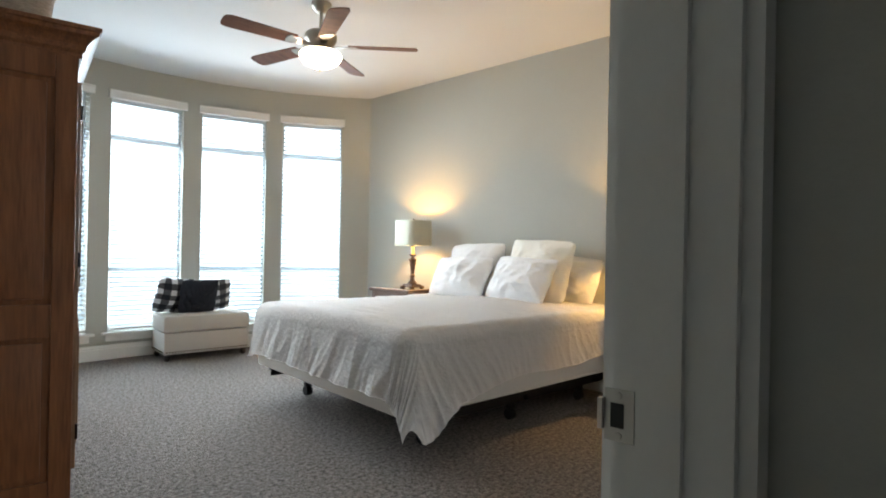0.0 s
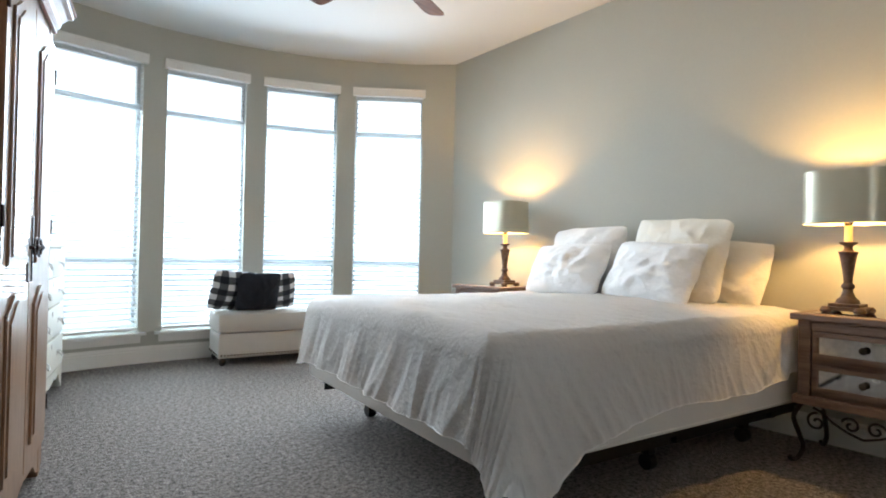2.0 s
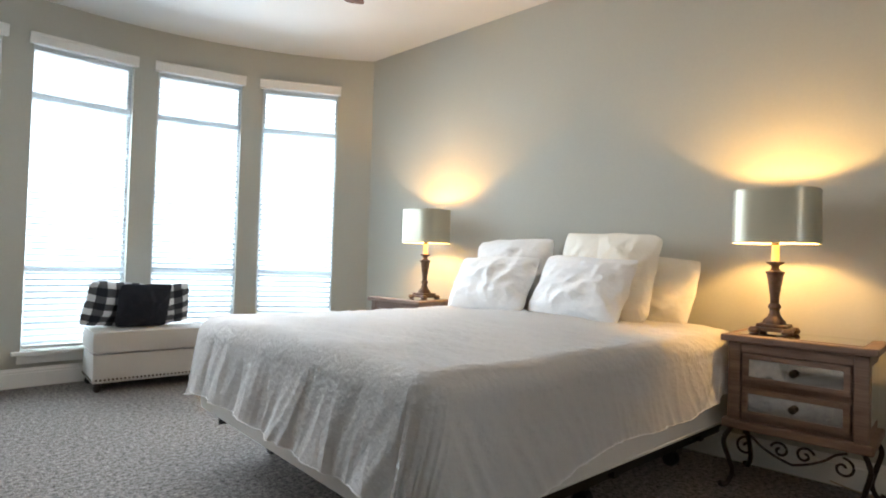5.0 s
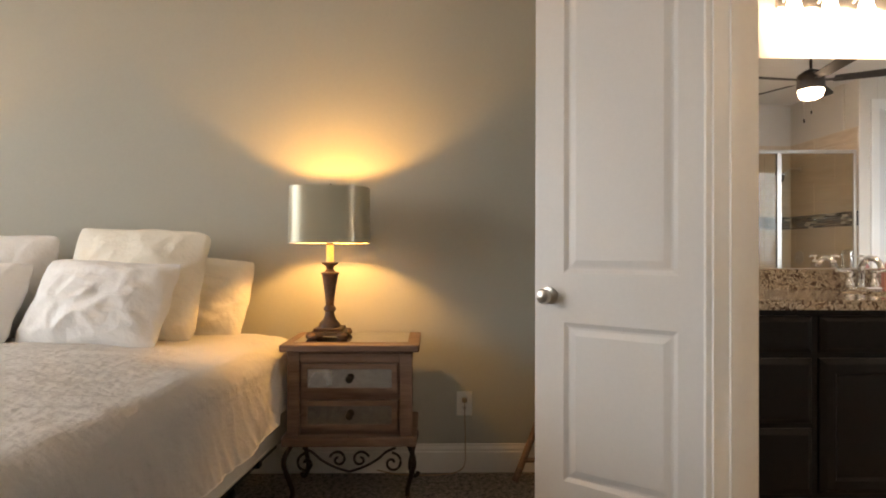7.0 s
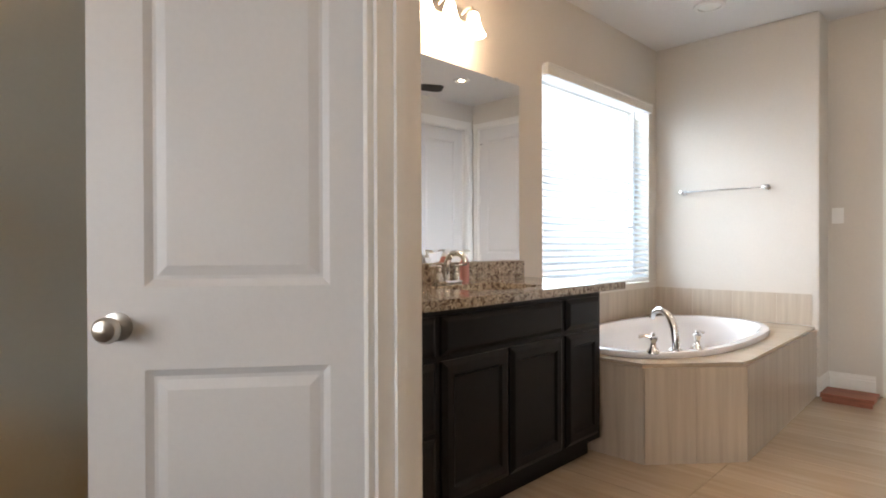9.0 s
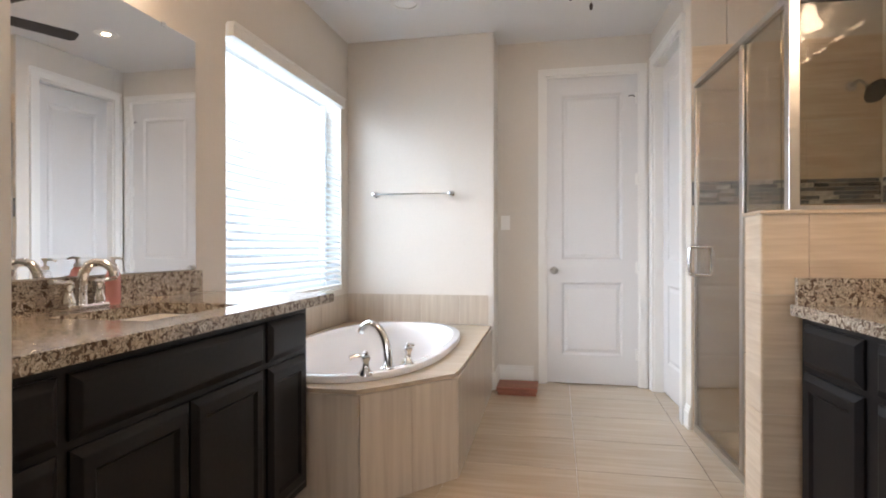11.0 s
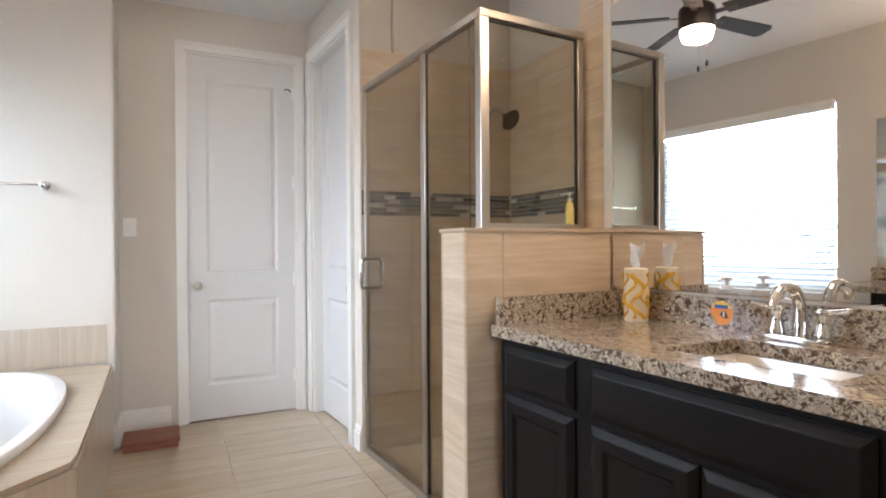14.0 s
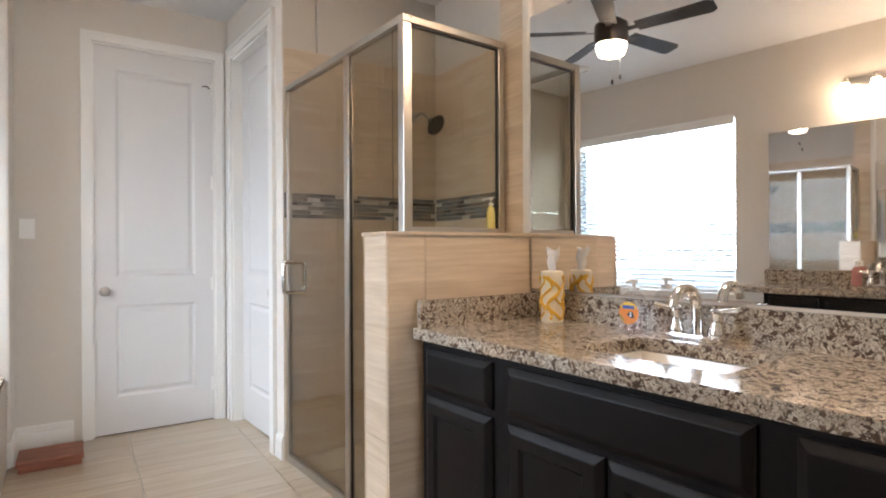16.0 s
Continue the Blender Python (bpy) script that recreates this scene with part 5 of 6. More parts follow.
# vanity by the shower: frame VM, front faces +x
V2 = VM @ pose(0.565, 0.014, 0, 0, 0, 90)
vanity(V2, 1.68, 0.56, [(0.03, 0.37, "single"), (0.435, 1.12, "pair"), (1.19, 1.66, "drawers")], "black-brown painted vanity cabinet beside the shower")
counter(V2, 1.70, 0.56, (0.60, 1.01, 0.10, 0.40), "speckled brown granite vanity top beside the shower", 0.001)
faucet(V2 @ pose(0.735, 0.478, 0.885), "chrome two-handle sink faucet on the granite")
wall_mirror("wall_mirror", V2 @ pose(-0.008, 0.548, 0.995, 0, 0, 0.7), 1.70, 1.115, "wide frameless mirror beside the shower")
tb = thing("tissue_box", V2 @ pose(0.18, 0.465, 0.885), "tall white tissue carton with yellow swirls", "tissue box")
part("carton", lathe(bmesh.new(), [(0.040, 0), (0.041, 0.004), (0.041, 0.186), (0.036, 0.19), (0.014, 0.19)], 28), M_YELLOWBOX, tb, smooth=True)
for i in range(9):
    pts = []
    for k in range(19):
        a = i * 0.7 + 0.55 * math.sin(k * 0.5 + i)
        pts.append((0.0412 * math.cos(a), 0.0412 * math.sin(a), 0.012 + k * 0.0088))
    part("swirl", tube(bmesh.new(), pts, 0.0050 + 0.001 * (i % 3), 5), M_SWIRL, tb, "yellow printed swirl")
bm = bmesh.new()
g = [[bm.verts.new(((0.012 + 0.017 * k / 10 + 0.006 * math.sin(3 * a + k)) * math.cos(a) + 0.010 * (k / 10) ** 2, (0.008 + 0.010 * k / 10) * math.sin(a), 0.188 + 0.0085 * k + 0.008 * math.sin(2 * a + 1) * (k > 7))) for a in [2 * math.pi * i / 16 for i in range(16)]] for k in range(11)]
for p, q in zip(g, g[1:]):
    for i in range(16):
        bm.faces.new((p[i], p[(i + 1) % 16], q[(i + 1) % 16], q[i]))
part("tissue", bm, M_TISSUE, tb, "white tissue sticking out", True)
sb = pump_bottle(V2 @ pose(0.535, 0.46, 0.885), "clear pump soap bottle with an orange label", M_CLEAR, 0.165, 0.085)
part("soap", lathe(bmesh.new(), [(0.03, 0.004), (0.039, 0.008), (0.041, 0.05), (0.039, 0.075)], 20, squash=(1, 0.58)), M_SOAP, sb, smooth=True)
lab = part("label", lathe(bmesh.new(), [(0.036, 0), (0.036, 0.001)], 28, pose(0, -0.0275, 0.066, 90, 0, 0)), M_LABEL_O, sb, "round orange label")
bm = bmesh.new()
prism(bm, [(0.035 * math.cos(a), 0.035 * math.sin(a)) for a in [radians(25 + 13 * i) for i in range(11)]], 0, 0.0006, pose(0, -0.0286, 0.066, 90, 0, 0))
part("label_arch", bm, mat("label_yellow", (0.80, 0.55, 0.06), 0.4), lab, "yellow upper arch")
part("label_band", boxes((-0.022, -0.0300, 0.079, 0.022, -0.0293, 0.090), bevel=0.0003), M_LABEL_B, lab, "blue name band")
bm = bmesh.new()
prism(bm, [(0.018, -0.012), (0.010, 0.008), (-0.002, 0.006), (-0.010, -0.004), (0.004, -0.014)], 0, 0.0006, pose(0.004, -0.0286, 0.064, 90, 0, 0))
part("label_mark", bm, M_LABEL_K, lab, "black mark")
part("label_stripe", boxes((0.006, -0.0298, 0.054, 0.010, -0.0293, 0.070)), M_PLASTIC, lab, "white stripe")
bm = bmesh.new()
prism(bm, [(0.033 * math.cos(a), 0.033 * math.sin(a)) for a in [radians(185 + 8 * i) for i in range(9)]], 0, 0.0006, pose(0, -0.0286, 0.066, 90, 0, 0))
part("label_leaf", bm, mat("label_green", (0.05, 0.22, 0.05), 0.4), lab, "green corner")

# shower
TB = []
pw = setting("wall_pony", boxes((3.0875, -0.112, 0, 3.757, 0.063, 1.208)), M_GROUT, "low tiled wall between shower and vanity", "wall")


def tile_wall(parent, m, w, z0, z1, tw, th, material, name="tile", gap=0.003, shift=0.5, x0=0.0, t=0.0035):
    """Tiles laid on a wall: local x along it, z up, faces towards -y. Pieces share meshes by size."""
    made = {}
    r = 0
    z = z0
    while z < z1 - 0.01:
        h = min(th, z1 - z)
        x = x0 - ((r * shift) % 1.0) * tw
        while x < w - 0.005:
            a, b = max(x, 0.0), min(x + tw, w)
            if b - a > 0.012:
                key = (round(b - a, 3), round(h, 3))
                if key not in made:
                    made[key] = mesh(boxes((gap / 2, -t, gap / 2, key[0] - gap / 2, 0, key[1] - gap / 2)), name, material)
                TB.append((name, made[key], parent, m @ pose(a, 0, z)))
            x += tw
        z += th
        r += 1


ws = bpy.data.objects["wall_shower_south"]
ww = bpy.data.objects["wall_shower_west"]
wr = bpy.data.objects["wall_shower_return"]
BAND = (1.335, 1.475)
for z0, z1 in ((0.0, BAND[0]), (BAND[1], 2.28)):
    tile_wall(ws, pose(3.706, -1.253, 0, 0, 0, 180), 0.995, z0, z1, 0.61, 0.335, M_TILE_H)
    tile_wall(ww, pose(2.71, -1.253, 0, 0, 0, 90), 1.133, z0, z1, 0.61, 0.335, M_TILE_H)
    tile_wall(wr, pose(2.71, -0.12, 0, 0, 0, 0), 0.375, z0, z1, 0.61, 0.335, M_TILE_H)
rng = random.Random(5)
mos = {}
for par, m, L in ((ws, pose(3.706, -1.253, 0, 0, 0, 180), 0.985), (ww, pose(2.71, -1.245, 0, 0, 0, 90), 1.12)):
    z = BAND[0]
    while z < BAND[1] - 0.01:
        x = -rng.random() * 0.05
        while x < L:
            w = rng.choice((0.05, 0.075, 0.10, 0.14))
            a, b = max(0, x), min(L, x + w)
            if b - a > 0.01:
                k = (round(b - a, 3), rng.choice((0, 1, 1, 2, 2, 3)))
                if k not in mos:
                    mos[k] = mesh(boxes((0.001, -0.005, 0.001, k[0] - 0.001, 0, 0.0225)), "mosaic_tile", MOSAICS[k[1]])
                TB.append(("mosaic_tile", mos[k], par, m @ pose(a, 0, z)))
            x += w
        z += 0.0235
# pony wall and column faces towards the vanity
for z0, z1, off in ((0.0, 0.479, -0.45), (0.479, 0.914, -0.14), (0.914, 1.208, -0.45)):
    tile_wall(pw, pose(3.765, 0.063, 0, 0, 0, 180), 0.675, z0, z1, 0.61, z1 - z0, M_TILE_H, x0=off, t=0.004)
    tile_wall(pw, pose(3.757, -0.112, 0, 0, 0, 90), 0.187, z0, z1, 0.40, z1 - z0, M_TILE_H, shift=0.0, t=0.004)
tile_wall(wr, pose(3.0875, -0.125, 0, 0, 0, 90), 0.158, 1.223, H, 0.61, 0.335, M_TILE_H)
tile_wall(pw, pose(3.765, -0.112, 0, 0, 0, 180) @ pose(0, 0, 0, 0, 0, 180) @ pose(-0.665, 0, 0), 0.665, 0, 1.208, 0.61, 0.335, M_TILE_H)
setting("wall_pony_cap", boxes((3.0885, -0.122, 1.208, 3.77, 0.076, 1.222), bevel=0.004), M_TILE_H, "tiled cap of the low shower wall", "wall cap")
setting("column_edge", boxes((3.0755, 0.034, 1.2225, 3.104, 0.078, H), bevel=0.006), M_TRIM, "white bullnose edge beside the tiled column", "trim", True)
SE = pose(3.612, -0.062, 0, 0, 0, 3.6)       # corner of the glass over the low wall
sh = thing("shower_enclosure", SE, "framed shower enclosure with smoked glass door", "shower enclosure")
G0, G1, GT = -1.18, 0.0, 2.055
part("sill_rail", boxes((-0.018, G0, 0.001, 0.018, -0.062, 0.04), bevel=0.003), M_NICKEL, sh)
part("top_rail", boxes((-0.018, G0, GT - 0.03, 0.018, G1 + 0.02, GT), bevel=0.003), M_NICKEL, sh)
part("top_rail", boxes((-0.505, G1 - 0.018, GT - 0.03, -0.0185, G1 + 0.018, GT), bevel=0.003), M_NICKEL, sh)
part("wall_post", boxes((-0.014, G0, 0.041, 0.014, G0 + 0.022, GT - 0.031), bevel=0.002), M_NICKEL, sh)
part("door_post", boxes((-0.014, -0.485, 0.041, 0.014, -0.445, GT - 0.031), bevel=0.002), M_NICKEL, sh)
part("corner_post", boxes((-0.02, G1 - 0.02, 1.2225, 0.02, G1 + 0.02, GT - 0.031), bevel=0.003), M_NICKEL, sh)
part("panel_post", boxes((-0.014, -0.088, 0.041, 0.014, -0.061, 1.207), bevel=0.002), M_NICKEL, sh)
part("end_post", boxes((-0.505, G1 - 0.014, 1.2225, -0.475, G1 + 0.014, GT - 0.031), bevel=0.002), M_NICKEL, sh)
part("base_rail", boxes((-0.474, G1 - 0.014, 1.2225, -0.021, G1 + 0.014, 1.245), bevel=0.002), M_NICKEL, sh)
dr_ = part("glass_door", boxes((-0.003, G0 + 0.024, 0.042, 0.003, -0.487, GT - 0.033)), M_SHGLASS, sh, "smoked glass door")
part("glass_panel", boxes((-0.003, -0.443, 0.042, 0.003, -0.09, GT - 0.033)), M_SHGLASS, sh, "fixed smoked glass panel")
part("glass_panel", boxes((-0.003, -0.089, 1.2228, 0.003, G1 - 0.0215, GT - 0.033)), M_SHGLASS, sh, "fixed smoked glass panel")
part("glass_panel", boxes((-0.474, G1 - 0.003, 1.246, -0.0215, G1 + 0.003, GT - 0.033)), M_SHGLASS, sh, "fixed smoked glass panel over the low wall")
for y0, z0, z1 in ((-0.4445, 0.042, GT - 0.033), (-0.0225, 1.2228, GT - 0.033)):
    part("gasket", boxes((-0.006, y0 - 0.004, z0, 0.006, y0, z1)), M_SLOT, sh, "black glazing gasket")
for x0 in (-0.4735, -0.0265):
    part("gasket", boxes((x0, -0.006, 1.246, x0 + 0.005, 0.006, GT - 0.033)), M_SLOT, sh, "black glazing gasket")
part("gasket", boxes((-0.4685, -0.006, GT - 0.038, -0.0265, 0.006, GT - 0.033)), M_SLOT, sh, "black glazing gasket")
for s in (-1, 1):
    part("handle", tube(bmesh.new(), curve_pts([(s * 0.003, -1.10, 0.93), (s * 0.045, -1.10, 0.93), (s * 0.06, -1.10, 0.95), (s * 0.06, -1.10, 1.07), (s * 0.045, -1.10, 1.09), (s * 0.003, -1.10, 1.09)], 6), 0.0115, 10), M_CHROME, dr_, "satin nickel pull", True)
hd = thing("shower_fixture", pose(2.87, -1.245, 1.99), "brushed nickel shower arm with a round spray head", "shower fixture")
part("flange", lathe(bmesh.new(), [(0.028, 0), (0.026, 0.008), (0.012, 0.012)], 18, pose(0, 0, 0, -90, 0, 0)), M_NICKEL, hd, smooth=True)
part("arm", tube(bmesh.new(), curve_pts([(0, 0.005, 0), (0, 0.08, 0.01), (0, 0.14, -0.02), (0, 0.17, -0.05)], 6), 0.009, 10), M_NICKEL, hd, smooth=True)
part("head", lathe(bmesh.new(), [(0.014, 0), (0.026, -0.02), (0.056, -0.05), (0.066, -0.062), (0.061, -0.069), (0.001, -0.069)], 20, pose(0, 0.17, -0.05, 55, 0, 20)), M_BRONZE, hd, "dark spray face", True)
mv = thing("shower_valve", pose(2.87, -1.245, 1.02), "round nickel shower valve", "shower valve")
part("plate", lathe(bmesh.new(), [(0.075, 0), (0.07, 0.008), (0.02, 0.012)], 24, pose(0, 0, 0, -90, 0, 0)), M_NICKEL, mv, smooth=True)
part("lever", tube(bmesh.new(), [(0, 0.01, 0), (0, 0.05, 0), (0.01, 0.06, -0.05)], 0.009, 8), M_NICKEL, mv, smooth=True)
pump_bottle(pose(3.17, -0.098, 1.222, 0, 0, 30), "yellow pump soap bottle on the low shower wall", M_YELLOWSOAP, 0.15, 0.055)

# tub
DECK = [(6.149, 0.09), (5.30, 0.09), (4.955, -0.30), (4.985, -1.96), (6.149, -1.96)]
TC, TRX, TRY = (5.575, -0.90), 0.475, 0.90
bm = bmesh.new()
N = 72
def oval(k, z, dx=0.0):
    out = []
    for i in range(N):
        a = 2 * math.pi * i / N
        c, s = math.cos(a), math.sin(a)
        e = 2 / 2.5
        out.append((TC[0] + TRX * k * math.copysign(abs(c) ** e, c), TC[1] + (TRY + TRX * (k - 1)) * math.copysign(abs(s) ** e, s), z))
    return out
body = bmesh.new()
prism(body, [(x - 0.012 if x > 6 else x + 0.012, y - 0.012 if y > 0 else y) for x, y in DECK], 0, 0.475)
bmesh.ops.delete(body, geom=[f for f in body.faces if f.normal.z > 0.9 or all(v.co.z > 0.4 for v in f.verts)], context="FACES_ONLY")
surround = setting("tub_surround", body, M_GROUT, "tiled tub surround with a chamfered corner", "tub surround")
top = bmesh.new()
ring = oval(0.95, 0.495)
outer = []
for i in range(N):
    a = 2 * math.pi * i / N
    d = Vector((math.cos(a), math.sin(a)))
    best = 9.0
    for (x0, y0), (x1, y1) in zip(DECK, DECK[1:] + DECK[:1]):
        ex, ey = x1 - x0, y1 - y0
        det = d.x * -ey + ex * d.y
        if abs(det) > 1e-9:
            rx, ry = x0 - TC[0], y0 - TC[1]
            s = (rx * -ey + ex * ry) / det
            u = (d.x * ry - d.y * rx) / det
            if s > 0 and -1e-6 <= u <= 1 + 1e-6:
                best = min(best, s)
    outer.append((TC[0] + d.x * best, TC[1] + d.y * best, 0.495))
lower = [(x, y, 0.475) for x, y, z in outer]
loops = [[top.verts.new(p) for p in row] for row in (ring, outer, lower)]
for p, q in zip(loops, loops[1:]):
    for i in range(N):
        top.faces.new((p[i], p[(i + 1) % N], q[(i + 1) % N], q[i]))
part("deck", top, M_TILE_F, surround, "beige stone tub deck")
tub = thing("bathtub", pose(0, 0, 0), "white oval drop-in bathtub", "bathtub")
bm = bmesh.new()
prof = [(1.03, 0.496), (1.035, 0.512), (1.02, 0.525), (0.98, 0.529), (0.93, 0.526), (0.89, 0.51), (0.86, 0.47), (0.80, 0.30), (0.74, 0.16), (0.60, 0.09), (0.3, 0.075), (0.02, 0.072)]
rim = bmesh.new()
rings = [[rim.verts.new(p) for p in oval(k, z)] for k, z in prof[:5]]
for p, q in zip(rings, rings[1:]):
    for i in range(N):
        rim.faces.new((p[i], p[(i + 1) % N], q[(i + 1) % N], q[i]))
part("rim", rim, M_TUB, tub, "rolled white rim", True)
rings = [[bm.verts.new(p) for p in oval(k, z)] for k, z in prof[4:]]
for p, q in zip(rings, rings[1:]):
    for i in range(N):
        bm.faces.new((p[i], p[(i + 1) % N], q[(i + 1) % N], q[i]))
part("shell", bm, M_TUB, tub, smooth=True)
part("drain", lathe(bmesh.new(), [(0.03, 0), (0.028, 0.004), (0.006, 0.005)], 20, pose(TC[0], TC[1] - 0.35, 0.078)), M_CHROME, tub, "chrome drain", True)
for k, ((x0, y0), (x1, y1)) in enumerate(((DECK[1], DECK[0]), (DECK[2], DECK[1]), (DECK[3], DECK[2]))):
    L = math.hypot(x1 - x0, y1 - y0)
    n = max(1, round(L / 0.30))
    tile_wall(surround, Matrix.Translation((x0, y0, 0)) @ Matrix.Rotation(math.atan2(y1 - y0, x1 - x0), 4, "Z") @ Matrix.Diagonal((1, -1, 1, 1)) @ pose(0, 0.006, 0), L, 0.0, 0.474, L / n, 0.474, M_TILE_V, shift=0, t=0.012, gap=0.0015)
wt, we = bpy.data.objects["wall_bath_tub"], bpy.data.objects["wall_bath_east"]
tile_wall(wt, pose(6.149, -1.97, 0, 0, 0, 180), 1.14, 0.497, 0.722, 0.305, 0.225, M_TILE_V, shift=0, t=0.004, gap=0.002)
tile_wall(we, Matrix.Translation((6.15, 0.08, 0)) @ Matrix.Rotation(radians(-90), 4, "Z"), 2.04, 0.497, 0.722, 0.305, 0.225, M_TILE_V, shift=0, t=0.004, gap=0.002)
tf = thing("tub_faucet", pose(5.265, -0.20, 0.521, 0, 0, -27), "chrome roman tub faucet with two handles", "tub faucet")
part("escutcheon", lathe(bmesh.new(), [(0.036, 0), (0.034, 0.012), (0.024, 0.018)], 20), M_CHROME, tf, smooth=True)
part("spout", tube(bmesh.new(), curve_pts([(0, 0, 0.01), (0.0, 0.0, 0.06), (0.015, 0, 0.13), (0.055, 0, 0.185), (0.115, 0, 0.205), (0.165, 0, 0.185), (0.185, 0, 0.155)], 8), 0.019, 16, taper=[1.3 - 0.5 * min(1, i / 38) for i in range(49)]), M_CHROME, tf, "arched chrome tub spout", True)
for s in (-1, 1):
    part("handle_body", lathe(bmesh.new(), [(0.034, 0), (0.033, 0.01), (0.018, 0.03), (0.014, 0.055), (0.022, 0.07), (0.022, 0.082), (0.008, 0.09), (0.012, 0.10), (0.001, 0.108)], 18, pose(0.0, s * 0.14, 0)), M_CHROME, tf, smooth=True)
    part("lever", tube(bmesh.new(), curve_pts([(0.0, s * 0.14, 0.078), (0.02, s * 0.175, 0.088), (0.03, s * 0.21, 0.082)], 6), 0.007, 8, taper=[0.8 + 0.6 * i / 12 for i in range(13)]), M_CHROME, tf, "chrome lever", True)

bar = thing("towel_bar", pose(5.60, -1.97, 1.507), "chrome towel bar on the tub wall", "towel bar")
part("bar", tube(bmesh.new(), [(-0.30, 0.065, 0), (0.30, 0.065, 0)], 0.008, 12), M_CHROME, bar, smooth=True)
for s in (-1, 1):
    part("bracket", lathe(bmesh.new(), [(0.026, 0), (0.024, 0.01), (0.013, 0.018), (0.013, 0.05), (0.017, 0.058), (0.015, 0.078), (0.002, 0.082)], 16, pose(s * 0.305, 0, 0, -90, 0, 0)), M_CHROME, bar, smooth=True)
sw = thing("light_switch", pose(4.905, -2.26, 1.29), "white double rocker light switch", "light switch")
part("plate", boxes((-0.037, 0, -0.058, 0.037, 0.006, 0.058), bevel=0.003), M_PLASTIC, sw)
part("rocker", boxes((-0.016, 0.006, -0.032, 0.016, 0.010, -0.002), bevel=0.002), M_PLASTIC, sw)
part("rocker", boxes((-0.016, 0.006, 0.002, 0.016, 0.010, 0.032), bevel=0.002), M_PLASTIC, sw)
st = thing("wooden_step", pose(4.785, -1.975, 0, 0, 0, 0), "reddish cedar low step on the tile floor", "wooden step")
part("board", boxes((-0.15, -0.085, 0.0318, 0.15, 0.16, 0.06), bevel=0.004), M_REDWOOD, st)
part("front_board", boxes((-0.14, 0.130, 0.0, 0.14, 0.150, 0.0318), bevel=0.003), M_REDWOOD, st)
for x in (-0.13, 0.11):
    part("foot", boxes((x, -0.08, 0.0, x + 0.02, 0.1295, 0.0318), bevel=0.002), M_REDWOOD, st)
dn = thing("door_stop_hook", pose(3.90, -2.262, 2.26), "small bronze hinge stop on the door", "door stop")
part("arm", tube(bmesh.new(), [(0, 0, 0), (0.02, 0.02, 0.01), (0.05, 0.03, 0.0)], 0.004, 6), M_BRONZE, dn)

vent = thing("ceiling_speaker", pose(5.49, -1.34, H), "round white ceiling fixture with a flat lens", "ceiling fixture")
part("ring", lathe(bmesh.new(), [(0.105, 0), (0.10, -0.012), (0.075, -0.016), (0.072, -0.006), (0.06, -0.004)], 32), M_TRIM, vent, smooth=True)
part("lens", lathe(bmesh.new(), [(0.072, -0.007), (0.03, -0.010), (0.001, -0.011)], 32), M_PLASTIC, vent, smooth=True)

bfan = thing("ceiling_fan", pose(4.38, -0.33, H), "dark bronze bathroom ceiling fan with a lit lens", "ceiling fan")
part("canopy", lathe(bmesh.new(), [(0.065, 0), (0.06, -0.03), (0.02, -0.045)], 24), M_BRONZE, bfan, smooth=True)
part("downrod", lathe(bmesh.new(), [(0.011, -0.04), (0.011, -0.17)], 12), M_BRONZE, bfan, smooth=True)
part("motor", lathe(bmesh.new(), [(0.02, -0.15), (0.06, -0.17), (0.098, -0.20), (0.102, -0.215), (0.102, -0.30), (0.09, -0.325), (0.088, -0.335)], 32), M_BRONZE, bfan, "dark bronze motor housing", True)
part("lens", lathe(bmesh.new(), [(0.092, -0.325), (0.094, -0.335), (0.08, -0.385), (0.05, -0.398), (0.001, -0.402)], 32), M_FANLED, bfan, "glowing frosted lens", True)
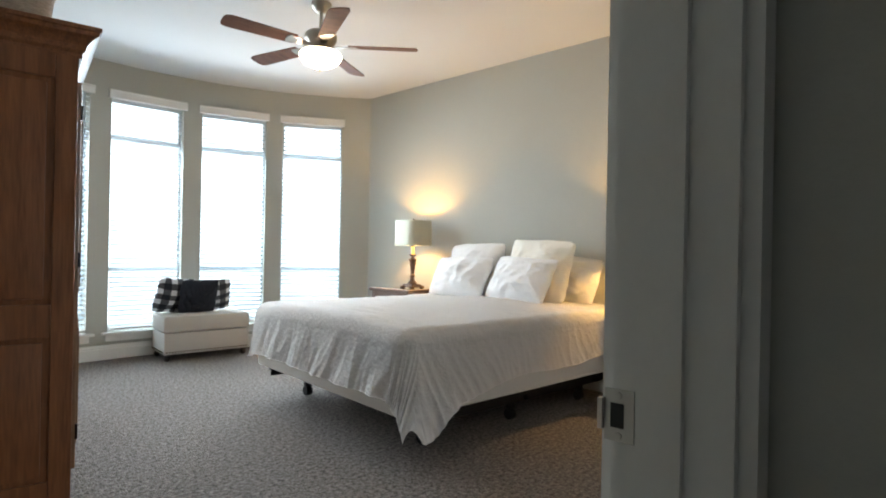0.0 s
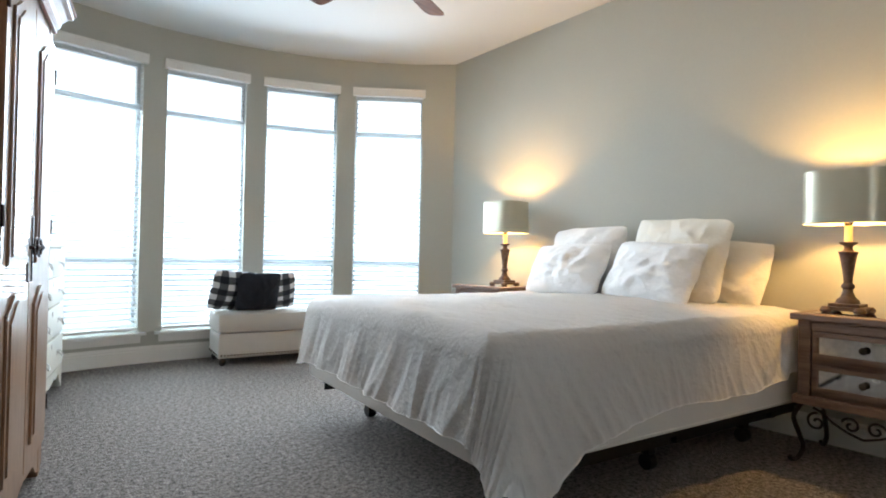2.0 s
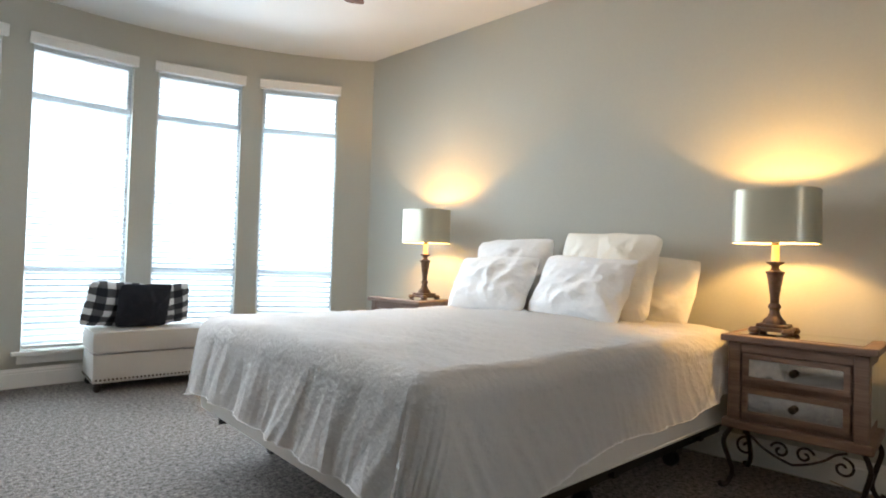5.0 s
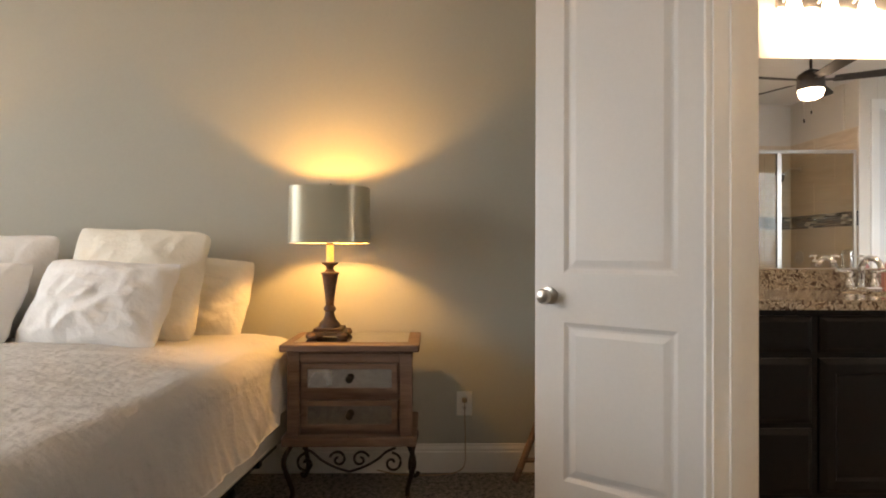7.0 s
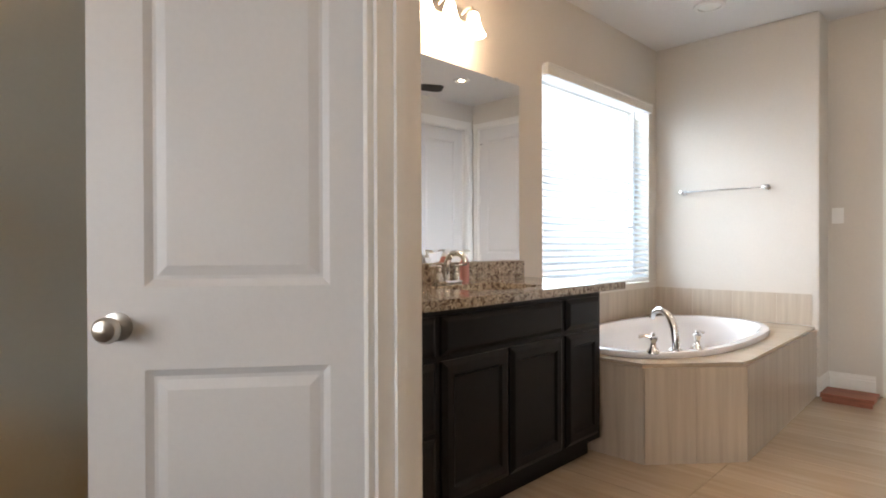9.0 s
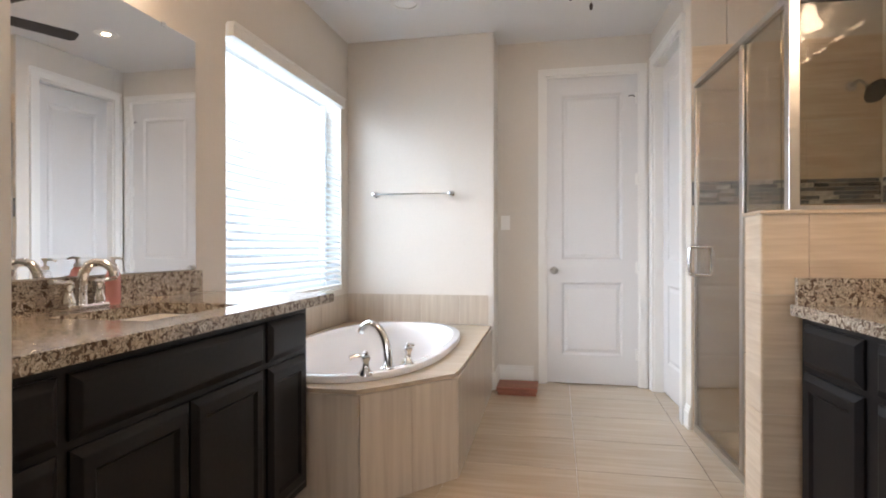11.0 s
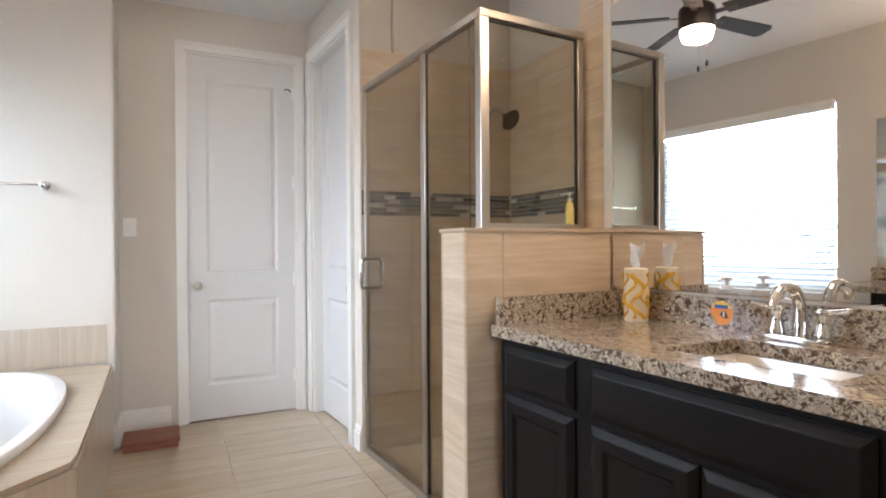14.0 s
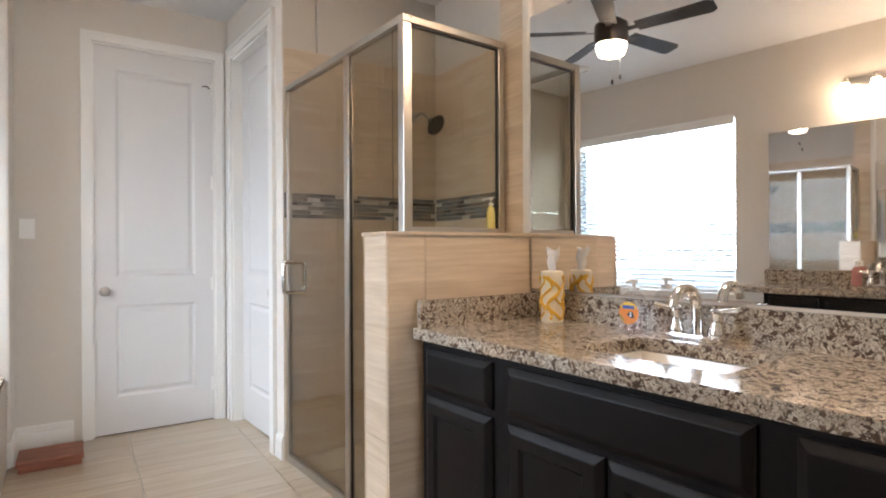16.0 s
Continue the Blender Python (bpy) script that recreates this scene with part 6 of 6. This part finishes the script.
for a in (10, 82, 154, 226, 298):
    m = pose(0, 0, -0.245, 0, 0, a) @ pose(0, 0, 0, 12, 0, 0)
    b = bmesh.new()
    prism(b, [(0.16, -0.05), (0.57, -0.062), (0.60, -0.04), (0.60, 0.04), (0.57, 0.062), (0.16, 0.05)], -0.005, 0.0, m)
    part("blade", b, M_FANDARK, bfan)
    b = bmesh.new()
    box(b, 0.09, -0.02, -0.008, 0.22, 0.02, -0.0055, m)
    part("blade_iron", b, M_BRONZE, bfan)
for x, L in ((0.05, 0.17), (-0.04, 0.22)):
    part("pull_chain", tube(bmesh.new(), [(x, 0.03, -0.33), (x, 0.03, -0.33 - L)], 0.0012, 5), M_NICKEL, bfan)
    part("chain_pull", lathe(bmesh.new(), [(0.002, 0), (0.008, -0.012), (0.007, -0.032), (0.001, -0.036)], 10, pose(x, 0.03, -0.33 - L)), M_BRONZE, bfan, smooth=True)

for x, y in ((4.39, -1.40),):
    dl = thing("recessed_downlight", pose(x, y, H), "small round recessed ceiling downlight, lit", "downlight", "downlights")
    part("ring", lathe(bmesh.new(), [(0.085, 0), (0.082, -0.008), (0.06, -0.010), (0.056, -0.004)], 28), M_TRIM, dl, smooth=True)
    part("lens", lathe(bmesh.new(), [(0.056, -0.003), (0.03, -0.004), (0.001, -0.0045)], 24), M_DOWNLIGHT, dl, "glowing lens", True)

# ---- floor and wall tiles ----
bath_floor = setting("floor_bath", boxes((2.5, -2.6, -0.08, 6.3, 1.865, -0.004)), M_GROUT, "beige stone tile floor", "floor")
tw, th = 0.61, 0.455
made = {}
y = 1.86
while y > -2.6:
    x = 2.56
    while x < 6.2:
        if not (x > 5.55 and y < 1.8) and not (x + tw < 3.1) and y - th < 1.8:
            key = (tw, th)
            if key not in made:
                made[key] = mesh(boxes((0.0015, -th + 0.0015, -0.010, tw - 0.0015, -0.0015, 0.0), bevel=0.0012), "floor_tile", M_TILE_F)
            TB.append(("floor_tile", made[key], bath_floor, pose(x + 0.01, y - 0.09, 0)))
        x += tw
    y -= th
for name, me, parent, m in TB:
    ob = new(name, me)
    ob.parent = parent
    ob.matrix_local = m
